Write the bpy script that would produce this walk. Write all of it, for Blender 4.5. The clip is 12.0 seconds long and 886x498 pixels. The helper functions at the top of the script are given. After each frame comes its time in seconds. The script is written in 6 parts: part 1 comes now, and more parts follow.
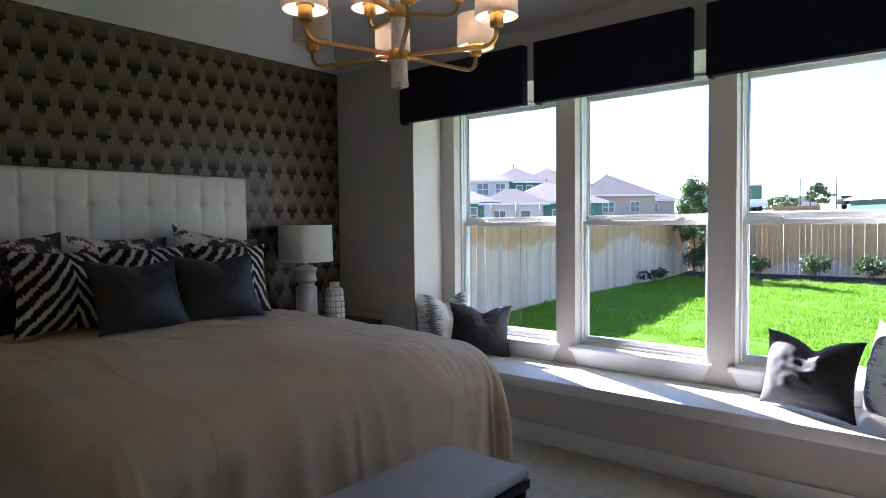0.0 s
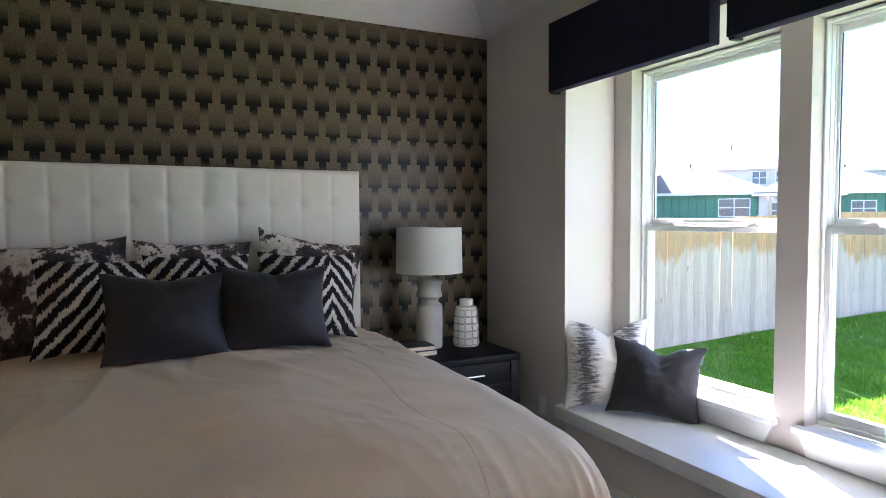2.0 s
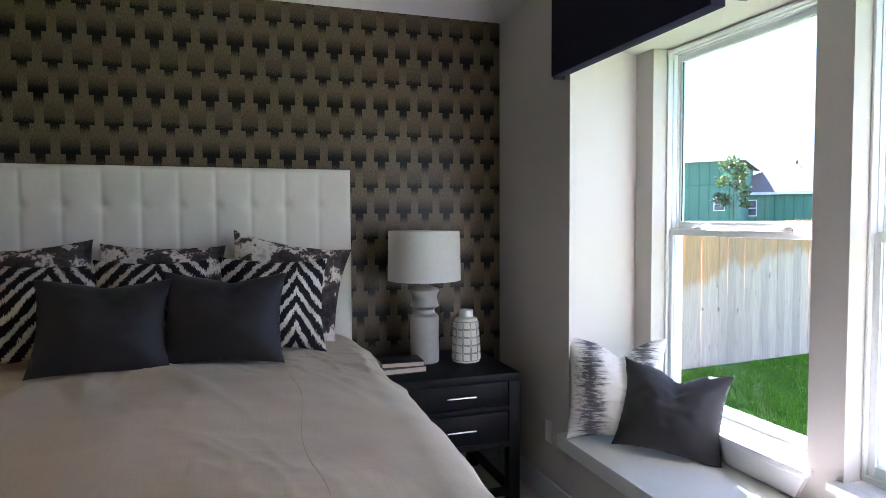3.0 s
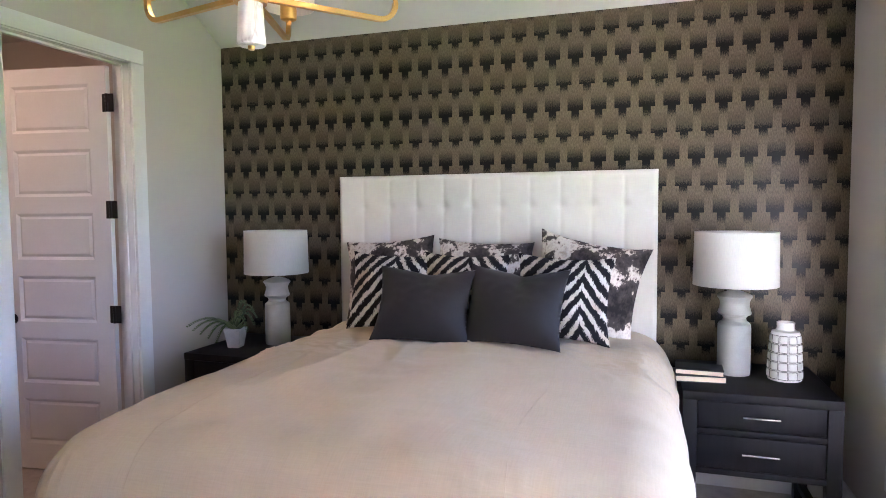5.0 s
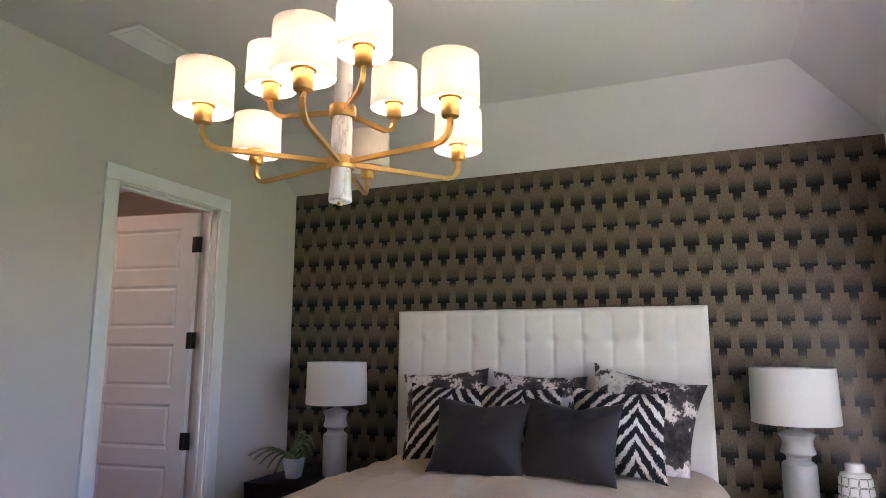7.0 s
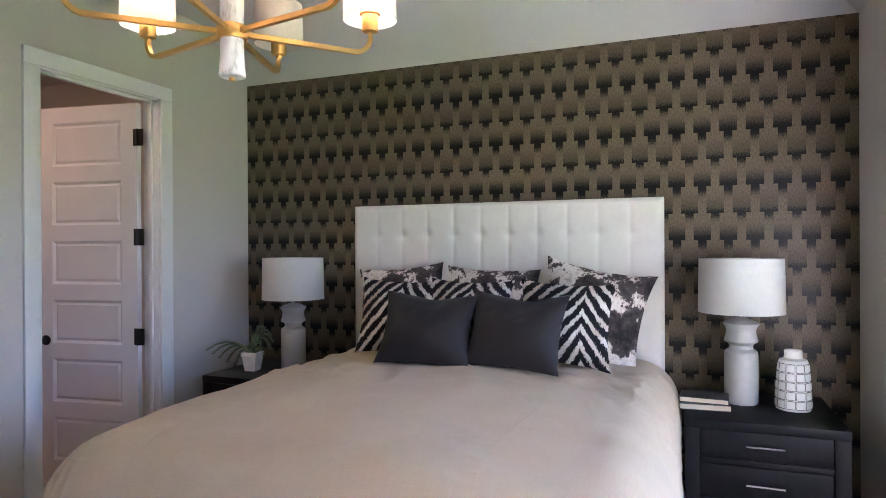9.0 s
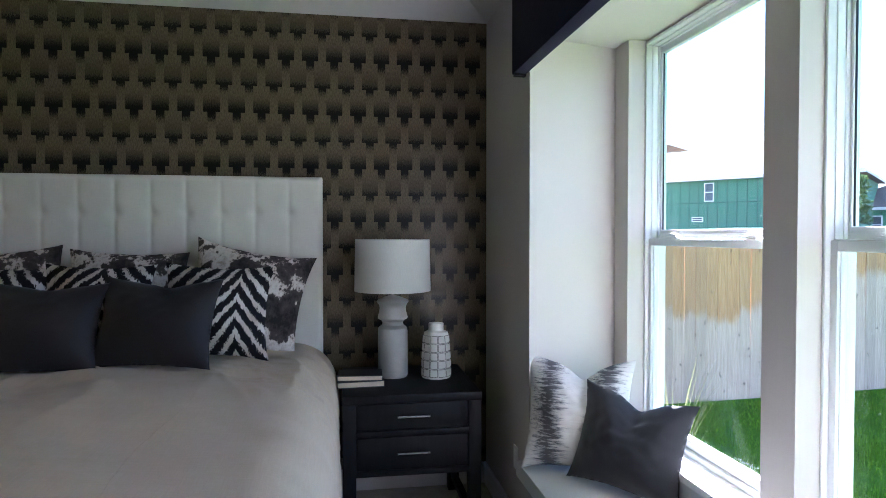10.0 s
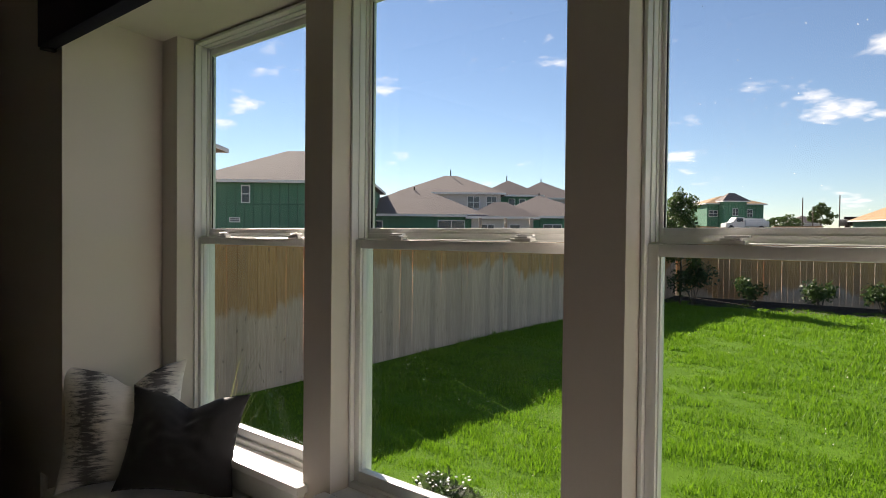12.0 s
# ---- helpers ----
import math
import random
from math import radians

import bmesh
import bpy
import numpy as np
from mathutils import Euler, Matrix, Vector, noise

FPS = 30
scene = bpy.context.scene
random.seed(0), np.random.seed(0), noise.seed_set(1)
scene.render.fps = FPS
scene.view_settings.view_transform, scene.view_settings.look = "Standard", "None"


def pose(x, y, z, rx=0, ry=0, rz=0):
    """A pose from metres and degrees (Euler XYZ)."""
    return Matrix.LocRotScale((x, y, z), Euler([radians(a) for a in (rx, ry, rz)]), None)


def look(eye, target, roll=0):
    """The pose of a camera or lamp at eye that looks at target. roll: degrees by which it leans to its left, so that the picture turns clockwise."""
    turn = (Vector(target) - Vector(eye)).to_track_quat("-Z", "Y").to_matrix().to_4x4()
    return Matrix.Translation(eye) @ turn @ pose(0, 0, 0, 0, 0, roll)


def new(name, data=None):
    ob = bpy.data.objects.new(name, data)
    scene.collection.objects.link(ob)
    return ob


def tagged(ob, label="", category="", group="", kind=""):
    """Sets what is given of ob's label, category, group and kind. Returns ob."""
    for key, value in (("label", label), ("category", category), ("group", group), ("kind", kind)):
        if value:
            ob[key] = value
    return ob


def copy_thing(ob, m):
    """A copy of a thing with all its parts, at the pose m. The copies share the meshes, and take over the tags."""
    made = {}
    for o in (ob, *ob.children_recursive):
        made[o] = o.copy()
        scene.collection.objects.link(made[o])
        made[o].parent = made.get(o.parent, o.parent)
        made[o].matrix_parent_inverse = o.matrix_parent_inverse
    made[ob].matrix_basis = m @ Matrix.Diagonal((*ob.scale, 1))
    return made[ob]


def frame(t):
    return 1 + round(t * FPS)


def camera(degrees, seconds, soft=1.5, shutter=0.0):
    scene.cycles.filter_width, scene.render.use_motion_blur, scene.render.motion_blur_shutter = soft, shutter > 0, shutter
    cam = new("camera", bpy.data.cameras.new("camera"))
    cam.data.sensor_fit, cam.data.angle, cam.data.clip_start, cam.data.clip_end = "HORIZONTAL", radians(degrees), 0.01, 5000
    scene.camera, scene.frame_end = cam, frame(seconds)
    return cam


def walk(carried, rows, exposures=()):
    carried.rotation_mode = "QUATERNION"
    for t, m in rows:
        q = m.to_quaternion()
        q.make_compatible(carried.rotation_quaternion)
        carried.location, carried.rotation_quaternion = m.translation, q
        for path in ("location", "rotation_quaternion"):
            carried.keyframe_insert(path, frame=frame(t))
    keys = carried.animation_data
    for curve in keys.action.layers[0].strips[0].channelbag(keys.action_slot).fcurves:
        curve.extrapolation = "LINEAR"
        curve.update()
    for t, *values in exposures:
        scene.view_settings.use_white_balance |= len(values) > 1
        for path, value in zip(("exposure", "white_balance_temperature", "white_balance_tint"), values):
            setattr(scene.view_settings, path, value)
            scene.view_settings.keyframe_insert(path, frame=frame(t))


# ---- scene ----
cam = camera(70.8, 12.0, soft=0.9)
PATH = [
    (0, (4.128, -3.529, 1.458), (2.846, -1.996, 1.379), -0.6),
    (0.5, (4.01, -3.155, 1.462), (2.497, -1.85, 1.375), -0.3),
    (1, (3.983, -2.812, 1.482), (2.339, -1.677, 1.398), -0.1),
    (1.5, (3.802, -2.517, 1.504), (2.072, -1.516, 1.408), -0.4),
    (2, (3.745, -2.194, 1.518), (1.958, -1.302, 1.42), -0.3),
    (2.5, (3.692, -1.875, 1.531), (1.867, -1.063, 1.432), -0.1),
    (2.7, (3.626, -1.741, 1.526), (1.778, -0.982, 1.428), -0.2),
    (4.5, (3.723, -1.047, 1.568), (1.77, -1.463, 1.461), -0.1),
    (5, (3.801, -1.026, 1.574), (1.899, -1.633, 1.456), -0.4),
    (5.5, (3.933, -0.954, 1.574), (2.07, -1.673, 1.461), -0.5),
    (6, (3.966, -0.907, 1.582), (2.118, -1.673, 1.599), -0.1),
    (6.5, (3.951, -0.914, 1.584), (2.126, -1.694, 1.833), 0.2),
    (6.7, (3.997, -0.976, 1.559), (2.172, -1.726, 1.887), 0.2),
    (8.5, (3.961, -0.94, 1.567), (2.122, -1.722, 1.633), -0.2),
    (9, (3.818, -0.821, 1.526), (1.955, -1.549, 1.522), -0.3),
    (9.5, (3.699, -0.793, 1.449), (1.724, -1.108, 1.445), 0.0),
    (10, (3.640, -0.832, 1.485), (1.666, -0.512, 1.441), 0.0),
    (10.5, (3.642, -0.866, 1.455), (1.850, 0.025, 1.439), 0.3),
    (11, (3.686, -0.902, 1.481), (2.180, 0.414, 1.475), 0.8),
    (11.5, (3.673, -0.915, 1.476), (2.308, 0.546, 1.474), 0.7),
    (12, (3.695, -0.926, 1.480), (2.408, 0.605, 1.443), 0.6),
]
EXPOSURES = [(0.0, 3.24, 5450, 25), (0.5, 3.75, 5600, 33), (1.0, 4.05, 5600, 30), (1.5, 4.23, 5700, 25), (2.0, 4.13, 5550, 24), (2.5, 3.9, 5450, 23), (4.5, 5.19, 5600, 33), (5.5, 5.39, 5550, 30), (6.0, 5.39, 5650, 31), (6.5, 4.69, 5750, 33), (8.5, 4.94, 5450, 32), (9.0, 4.99, 5500, 30), (9.5, 4.86, 5350, 29), (10.0, 3.74, 5200, 21), (10.5, 2.15, 5100, 26), (11.0, 1.5, 5700, 28), (12.0, 1.4, 7000, 19)]
walk(cam, [(t, look(eye, target, roll)) for t, eye, target, roll in PATH], EXPOSURES)

# ---------------------------------------------------------------- world and lights
SUN_EL, SUN_AZ = radians(32.2), math.atan2(0.43, -0.903)
world = bpy.data.worlds.new("sky")
scene.world = world
world.use_nodes = True
wn, wl = world.node_tree.nodes, world.node_tree.links
bg = wn["Background"]
sky = wn.new("ShaderNodeTexSky")
sky.sky_type, sky.sun_disc = "NISHITA", False
sky.sun_elevation, sky.sun_rotation = SUN_EL, math.pi / 2 - SUN_AZ
sky.air_density, sky.dust_density, sky.ozone_density = 0.88, 0.0, 2.6
# small fair-weather clouds: noise over the sky's direction, flattened towards the horizon
wtc = wn.new("ShaderNodeTexCoord")
wsep = wn.new("ShaderNodeSeparateXYZ")
wl.new(wtc.outputs["Generated"], wsep.inputs[0])
wadd = wn.new("ShaderNodeMath"); wadd.operation = "ADD"; wadd.inputs[1].default_value = 0.20
wl.new(wsep.outputs["Z"], wadd.inputs[0])
wdiv = wn.new("ShaderNodeVectorMath"); wdiv.operation = "DIVIDE"
wl.new(wtc.outputs["Generated"], wdiv.inputs[0])
wcmb = wn.new("ShaderNodeCombineXYZ")
for i in (0, 1, 2):
    wl.new(wadd.outputs[0], wcmb.inputs[i])
wl.new(wcmb.outputs[0], wdiv.inputs[1])
wnoi = wn.new("ShaderNodeTexNoise")
wnoi.inputs["Scale"].default_value, wnoi.inputs["Detail"].default_value, wnoi.inputs["Roughness"].default_value = 3.3, 8, 0.57
wl.new(wdiv.outputs[0], wnoi.inputs["Vector"])
wramp = wn.new("ShaderNodeValToRGB")
wramp.color_ramp.elements[0].position, wramp.color_ramp.elements[1].position = 0.595, 0.70
wl.new(wnoi.outputs["Fac"], wramp.inputs[0])
wmix = wn.new("ShaderNodeMixRGB")
wmix.inputs[2].default_value = (9.5, 9.6, 9.8, 1)
wl.new(wramp.outputs[0], wmix.inputs[0])
wl.new(sky.outputs[0], wmix.inputs[1])
wl.new(wmix.outputs[0], bg.inputs[0])
bg.inputs[1].default_value = 0.055

sun = new("sun", bpy.data.lights.new("sun", "SUN"))
sun.data.energy, sun.data.angle, sun.data.color = 5.0, radians(0.53), (1.0, 0.93, 0.82)
sun.matrix_world = look((0, 0, 0), (-math.cos(SUN_EL) * math.cos(SUN_AZ), -math.cos(SUN_EL) * math.sin(SUN_AZ), -math.sin(SUN_EL)))


# ---------------------------------------------------------------- materials
def nodes_of(name):
    m = bpy.data.materials.new(name)
    m.use_nodes = True
    nt = m.node_tree
    return m, nt, nt.nodes["Principled BSDF"]


def N(nt, kind, **props):
    n = nt.nodes.new(kind)
    for k, v in props.items():
        if k == "operation":
            n.operation = v
        elif k == "blend_type":
            n.blend_type = v
    return n


def math_node(nt, op, a, b=None, c=None):
    n = nt.nodes.new("ShaderNodeMath")
    n.operation = op
    for i, v in enumerate((a, b, c)):
        if v is None:
            continue
        if isinstance(v, (int, float)):
            n.inputs[i].default_value = v
        else:
            nt.links.new(v, n.inputs[i])
    return n.outputs[0]


def noise_of(nt, scale, detail=4, rough=0.5, stretch=None, vector=None):
    if vector is None:
        vector = nt.nodes.new("ShaderNodeTexCoord").outputs["Object"]
    if stretch:
        mp = nt.nodes.new("ShaderNodeMapping")
        mp.inputs["Scale"].default_value = stretch
        nt.links.new(vector, mp.inputs[0])
        vector = mp.outputs[0]
    n = nt.nodes.new("ShaderNodeTexNoise")
    n.inputs["Scale"].default_value, n.inputs["Detail"].default_value, n.inputs["Roughness"].default_value = scale, detail, rough
    nt.links.new(vector, n.inputs["Vector"])
    return n.outputs["Fac"]


def ramp_of(nt, fac, stops):
    r = nt.nodes.new("ShaderNodeValToRGB")
    els = r.color_ramp.elements
    while len(els) < len(stops):
        els.new(0.5)
    for e, (p, c) in zip(els, stops):
        e.position, e.color = p, (*c, 1) if len(c) == 3 else c
    nt.links.new(fac, r.inputs[0])
    return r.outputs[0]


def mix_of(nt, fac, a, b, blend="MIX"):
    m = nt.nodes.new("ShaderNodeMixRGB")
    m.blend_type = blend
    for i, v in enumerate((fac, a, b)):
        if isinstance(v, (int, float)):
            m.inputs[i].default_value = v
        elif isinstance(v, tuple):
            m.inputs[i].default_value = (*v, 1)
        else:
            nt.links.new(v, m.inputs[i])
    return m.outputs[0]


def bump_of(nt, bsdf, height, strength=0.3, distance=0.002):
    b = nt.nodes.new("ShaderNodeBump")
    b.inputs["Strength"].default_value, b.inputs["Distance"].default_value = strength, distance
    nt.links.new(height, b.inputs["Height"])
    nt.links.new(b.outputs[0], bsdf.inputs["Normal"])


def grained(name, dark, light, rough=0.5, scale=8.0, fine=120.0, bump=0.15, dist=0.001, metal=0.0, stretch=None, spec=None):
    """Two scales of variation: soft blotches and a fine grain with relief."""
    m, nt, b = nodes_of(name)
    big = noise_of(nt, scale, 3, 0.5, stretch)
    small = noise_of(nt, fine, 3, 0.6, stretch)
    f = math_node(nt, "ADD", math_node(nt, "MULTIPLY", big, 0.6), math_node(nt, "MULTIPLY", small, 0.4))
    col = ramp_of(nt, f, [(0.3, dark), (0.7, light)])
    nt.links.new(col, b.inputs["Base Color"])
    b.inputs["Roughness"].default_value, b.inputs["Metallic"].default_value = rough, metal
    if spec is not None:
        b.inputs["Specular IOR Level"].default_value = spec
    if bump:
        bump_of(nt, b, small, bump, dist)
    return m


def fabric(name, dark, light, weave=900.0, rough=0.9, bump=0.4, scale=6.0, sheen=0.1):
    """Woven cloth: crossed threads, with slow mottling."""
    m, nt, b = nodes_of(name)
    oc = nt.nodes.new("ShaderNodeTexCoord").outputs["Object"]
    t1 = noise_of(nt, weave * 0.25, 2, 0.6, (1, 0.06, 1), oc)
    t2 = noise_of(nt, weave * 0.25, 2, 0.6, (0.06, 1, 0.06), oc)
    thr = math_node(nt, "ADD", math_node(nt, "MULTIPLY", t1, 0.5), math_node(nt, "MULTIPLY", t2, 0.5))
    big = noise_of(nt, scale, 4, 0.6, None, oc)
    f = math_node(nt, "ADD", math_node(nt, "MULTIPLY", thr, 0.6), math_node(nt, "MULTIPLY", big, 0.4))
    nt.links.new(ramp_of(nt, f, [(0.32, dark), (0.68, light)]), b.inputs["Base Color"])
    b.inputs["Roughness"].default_value = rough
    b.inputs["Sheen Weight"].default_value = sheen
    b.inputs["Specular IOR Level"].default_value = 0.2
    bump_of(nt, b, thr, bump, 0.0012)
    return m


def plain(name, color, rough=0.5, metal=0.0):
    m, nt, b = nodes_of(name)
    f = noise_of(nt, 30.0, 3, 0.5)
    lo = tuple(c * 0.9 for c in color)
    nt.links.new(ramp_of(nt, f, [(0.3, lo), (0.7, color)]), b.inputs["Base Color"])
    b.inputs["Roughness"].default_value, b.inputs["Metallic"].default_value = rough, metal
    return m


def wallpaper_material():
    """Staggered columns of stepped tabs, gold at the shoulder and stippled to black at the foot."""
    m, nt, b = nodes_of("wallpaper")
    oc = nt.nodes.new("ShaderNodeTexCoord").outputs["Object"]
    sp = nt.nodes.new("ShaderNodeSeparateXYZ")
    nt.links.new(oc, sp.inputs[0])
    u = math_node(nt, "DIVIDE", math_node(nt, "SUBTRACT", sp.outputs["Y"], WP_Y), WP_U)
    v = math_node(nt, "DIVIDE", math_node(nt, "SUBTRACT", WP_TOP, sp.outputs["Z"]), WP_V)
    a = math_node(nt, "FRACT", v)
    du = math_node(nt, "ABSOLUTE", math_node(nt, "SUBTRACT", math_node(nt, "FRACT", u), 0.5))
    wide_a = math_node(nt, "LESS_THAN", a, 0.5)
    limit = math_node(nt, "ADD", 0.165, math_node(nt, "MULTIPLY", wide_a, 0.17))
    in_a = math_node(nt, "LESS_THAN", du, limit)
    b_ph = math_node(nt, "FRACT", math_node(nt, "ADD", a, 0.5))
    # the phase below a tab's shoulder, of whichever column this place belongs to
    ph = math_node(nt, "ADD", math_node(nt, "MULTIPLY", in_a, a), math_node(nt, "MULTIPLY", math_node(nt, "SUBTRACT", 1.0, in_a), b_ph))
    stip = noise_of(nt, 190.0, 3, 0.75, (1, 1, 0.45), oc)
    ph2 = math_node(nt, "ADD", ph, math_node(nt, "MULTIPLY", math_node(nt, "SUBTRACT", stip, 0.5), 0.42))
    # one row of tabs ends in a deep black foot, the next only in a dark hem
    deep = ramp_of(nt, ph2, [(0.0, (0.0,) * 3), (0.20, (0.0,) * 3), (0.38, (0.62,) * 3), (0.46, (1.0,) * 3), (0.57, (1.0,) * 3), (0.71, (0.0,) * 3), (1.0, (0.0,) * 3)])
    hem = ramp_of(nt, ph2, [(0.0, (0.0,) * 3), (0.12, (0.0,) * 3), (0.41, (0.34,) * 3), (0.46, (0.86,) * 3), (0.54, (0.86,) * 3), (0.64, (0.0,) * 3)])
    soft = ramp_of(nt, ph, [(0.0, (0.0,) * 3), (0.10, (0.03,) * 3), (0.34, (0.42,) * 3), (0.52, (0.6,) * 3), (0.66, (0.2,) * 3), (0.85, (0.0,) * 3)])
    dark = math_node(nt, "ADD", math_node(nt, "MULTIPLY", in_a, deep), math_node(nt, "MULTIPLY", math_node(nt, "SUBTRACT", 1.0, in_a), hem))
    dk = math_node(nt, "MINIMUM", math_node(nt, "ADD", math_node(nt, "MULTIPLY", dark, 0.92), math_node(nt, "MULTIPLY", soft, 0.42)), 1.0)
    thread = noise_of(nt, 260.0, 3, 0.65, (1, 1, 0.22), oc)
    gold = ramp_of(nt, thread, [(0.3, WP_LO), (0.7, WP_HI)])
    col = mix_of(nt, dk, gold, (0.0026, 0.0024, 0.0032))
    nt.links.new(col, b.inputs["Base Color"])
    b.inputs["Roughness"].default_value = 0.34
    b.inputs["Specular IOR Level"].default_value = 0.24
    bump_of(nt, b, math_node(nt, "ADD", thread, math_node(nt, "MULTIPLY", dk, -0.5)), 0.25, 0.0006)
    return m


WP_U, WP_V, WP_TOP, WP_Y = 0.1345, 0.3045, 2.627, 0.002
WP_LO, WP_HI = (0.080, 0.062, 0.037), (0.208, 0.165, 0.104)
M_WALLPAPER = wallpaper_material()
M_WALL = grained("wall_paint", (0.555, 0.512, 0.468), (0.585, 0.542, 0.498), 0.75, 1.5, 220, 0.12, 0.0008, spec=0.3)
M_CEIL = grained("ceiling_paint", (0.60, 0.58, 0.555), (0.64, 0.62, 0.595), 0.85, 2.0, 160, 0.2, 0.001, spec=0.2)
M_TRIM = grained("white_trim", (0.70, 0.70, 0.69), (0.76, 0.76, 0.745), 0.35, 5, 60, 0.03, 0.0004)
M_VINYL = grained("white_vinyl", (0.74, 0.75, 0.74), (0.79, 0.80, 0.79), 0.3, 5, 60, 0.02, 0.0003)
M_CARPET = grained("carpet", (0.40, 0.365, 0.33), (0.58, 0.54, 0.49), 0.95, 14, 330, 0.9, 0.006, spec=0.1)
M_DOOR = grained("door_paint", (0.625, 0.635, 0.655), (0.675, 0.685, 0.705), 0.38, 4, 80, 0.05, 0.0004)
M_DUVET = fabric("duvet_linen", (0.530, 0.415, 0.275), (0.620, 0.495, 0.338), 900, 0.75, 0.28, 5.0)
M_HEADBOARD = fabric("headboard_linen", (0.675, 0.625, 0.56), (0.745, 0.70, 0.635), 1300, 0.9, 0.35, 9.0)
M_CHARCOAL = fabric("charcoal_cloth", (0.0185, 0.0152, 0.0152), (0.0245, 0.0202, 0.0200), 1500, 0.48, 0.15, 4.0, 0.08)
M_GREYPILLOW = fabric("slate_velvet", (0.012, 0.012, 0.0135), (0.021, 0.021, 0.024), 1500, 0.7, 0.25, 7.0, 0.3)
M_NAVY = fabric("navy_valance", (0.011, 0.0105, 0.024), (0.020, 0.019, 0.042), 1200, 0.9, 0.3, 4.0, 0.0)
M_BLACKWOOD = grained("black_wood", (0.005, 0.005, 0.0055), (0.012, 0.0115, 0.012), 0.5, 6, 90, 0.25, 0.0006, stretch=(1, 8, 1), spec=0.13)
M_CHROME = plain("chrome", (0.72, 0.72, 0.72), 0.22, 1.0)
M_BRASS = grained("brushed_brass", (0.60, 0.36, 0.10), (0.72, 0.45, 0.15), 0.34, 6, 300, 0.1, 0.0003, metal=1.0)
M_BLACK = plain("black_metal", (0.012, 0.012, 0.013), 0.45, 0.6)
M_CERAMIC = grained("grey_ceramic", (0.30, 0.295, 0.270), (0.385, 0.378, 0.350), 0.45, 12, 160, 0.12, 0.0006)
M_VASE = grained("white_stoneware", (0.62, 0.61, 0.585), (0.74, 0.73, 0.70), 0.6, 14, 200, 0.2, 0.0008)
M_GROOVE = plain("dark_groove", (0.09, 0.085, 0.08), 0.9)
M_STONE_POT = grained("cement_pot", (0.48, 0.47, 0.45), (0.66, 0.65, 0.62), 0.85, 20, 160, 0.4, 0.001)
M_PAPER = grained("page_edges", (0.55, 0.45, 0.31), (0.68, 0.57, 0.41), 0.9, 10, 400, 0.3, 0.0005, stretch=(0.1, 0.1, 6))
M_BOOK = grained("black_cover", (0.016, 0.015, 0.015), (0.028, 0.027, 0.027), 0.5, 10, 200, 0.1)
M_BENCHSEAT = fabric("lilac_grey_upholstery", (0.40, 0.375, 0.375), (0.54, 0.51, 0.51), 1400, 0.85, 0.3, 8.0)


def marble_material():
    m, nt, b = nodes_of("white_marble")
    oc = nt.nodes.new("ShaderNodeTexCoord").outputs["Object"]
    w = noise_of(nt, 13.0, 4, 0.6, (1, 1, 0.3), oc)
    vein = math_node(nt, "ABSOLUTE", math_node(nt, "SUBTRACT", w, 0.5))
    nt.links.new(ramp_of(nt, vein, [(0.0, (0.50, 0.47, 0.455)), (0.02, (0.68, 0.66, 0.645)), (0.06, (0.79, 0.78, 0.765))]), b.inputs["Base Color"])
    b.inputs["Roughness"].default_value = 0.28
    return m


def shade_material(name, tint, through_it=0.45):
    m, nt, b = nodes_of(name)
    oc = nt.nodes.new("ShaderNodeTexCoord").outputs["Object"]
    f = noise_of(nt, 260.0, 2, 0.6, (1, 1, 0.15), oc)
    col = ramp_of(nt, f, [(0.3, tuple(c * 0.93 for c in tint)), (0.7, tint)])
    nt.links.new(col, b.inputs["Base Color"])
    b.inputs["Roughness"].default_value = 0.9
    tr = nt.nodes.new("ShaderNodeBsdfTranslucent")
    nt.links.new(col, tr.inputs["Color"])
    mx = nt.nodes.new("ShaderNodeMixShader")
    mx.inputs[0].default_value = through_it
    nt.links.new(b.outputs[0], mx.inputs[1])
    nt.links.new(tr.outputs[0], mx.inputs[2])
    nt.links.new(mx.outputs[0], nt.nodes["Material Output"].inputs["Surface"])
    return m


def emission_material(name, color, strength):
    m, nt, b = nodes_of(name)
    b.inputs["Emission Color"].default_value = (*color, 1)
    b.inputs["Emission Strength"].default_value = strength
    b.inputs["Base Color"].default_value = (*color, 1)
    return m


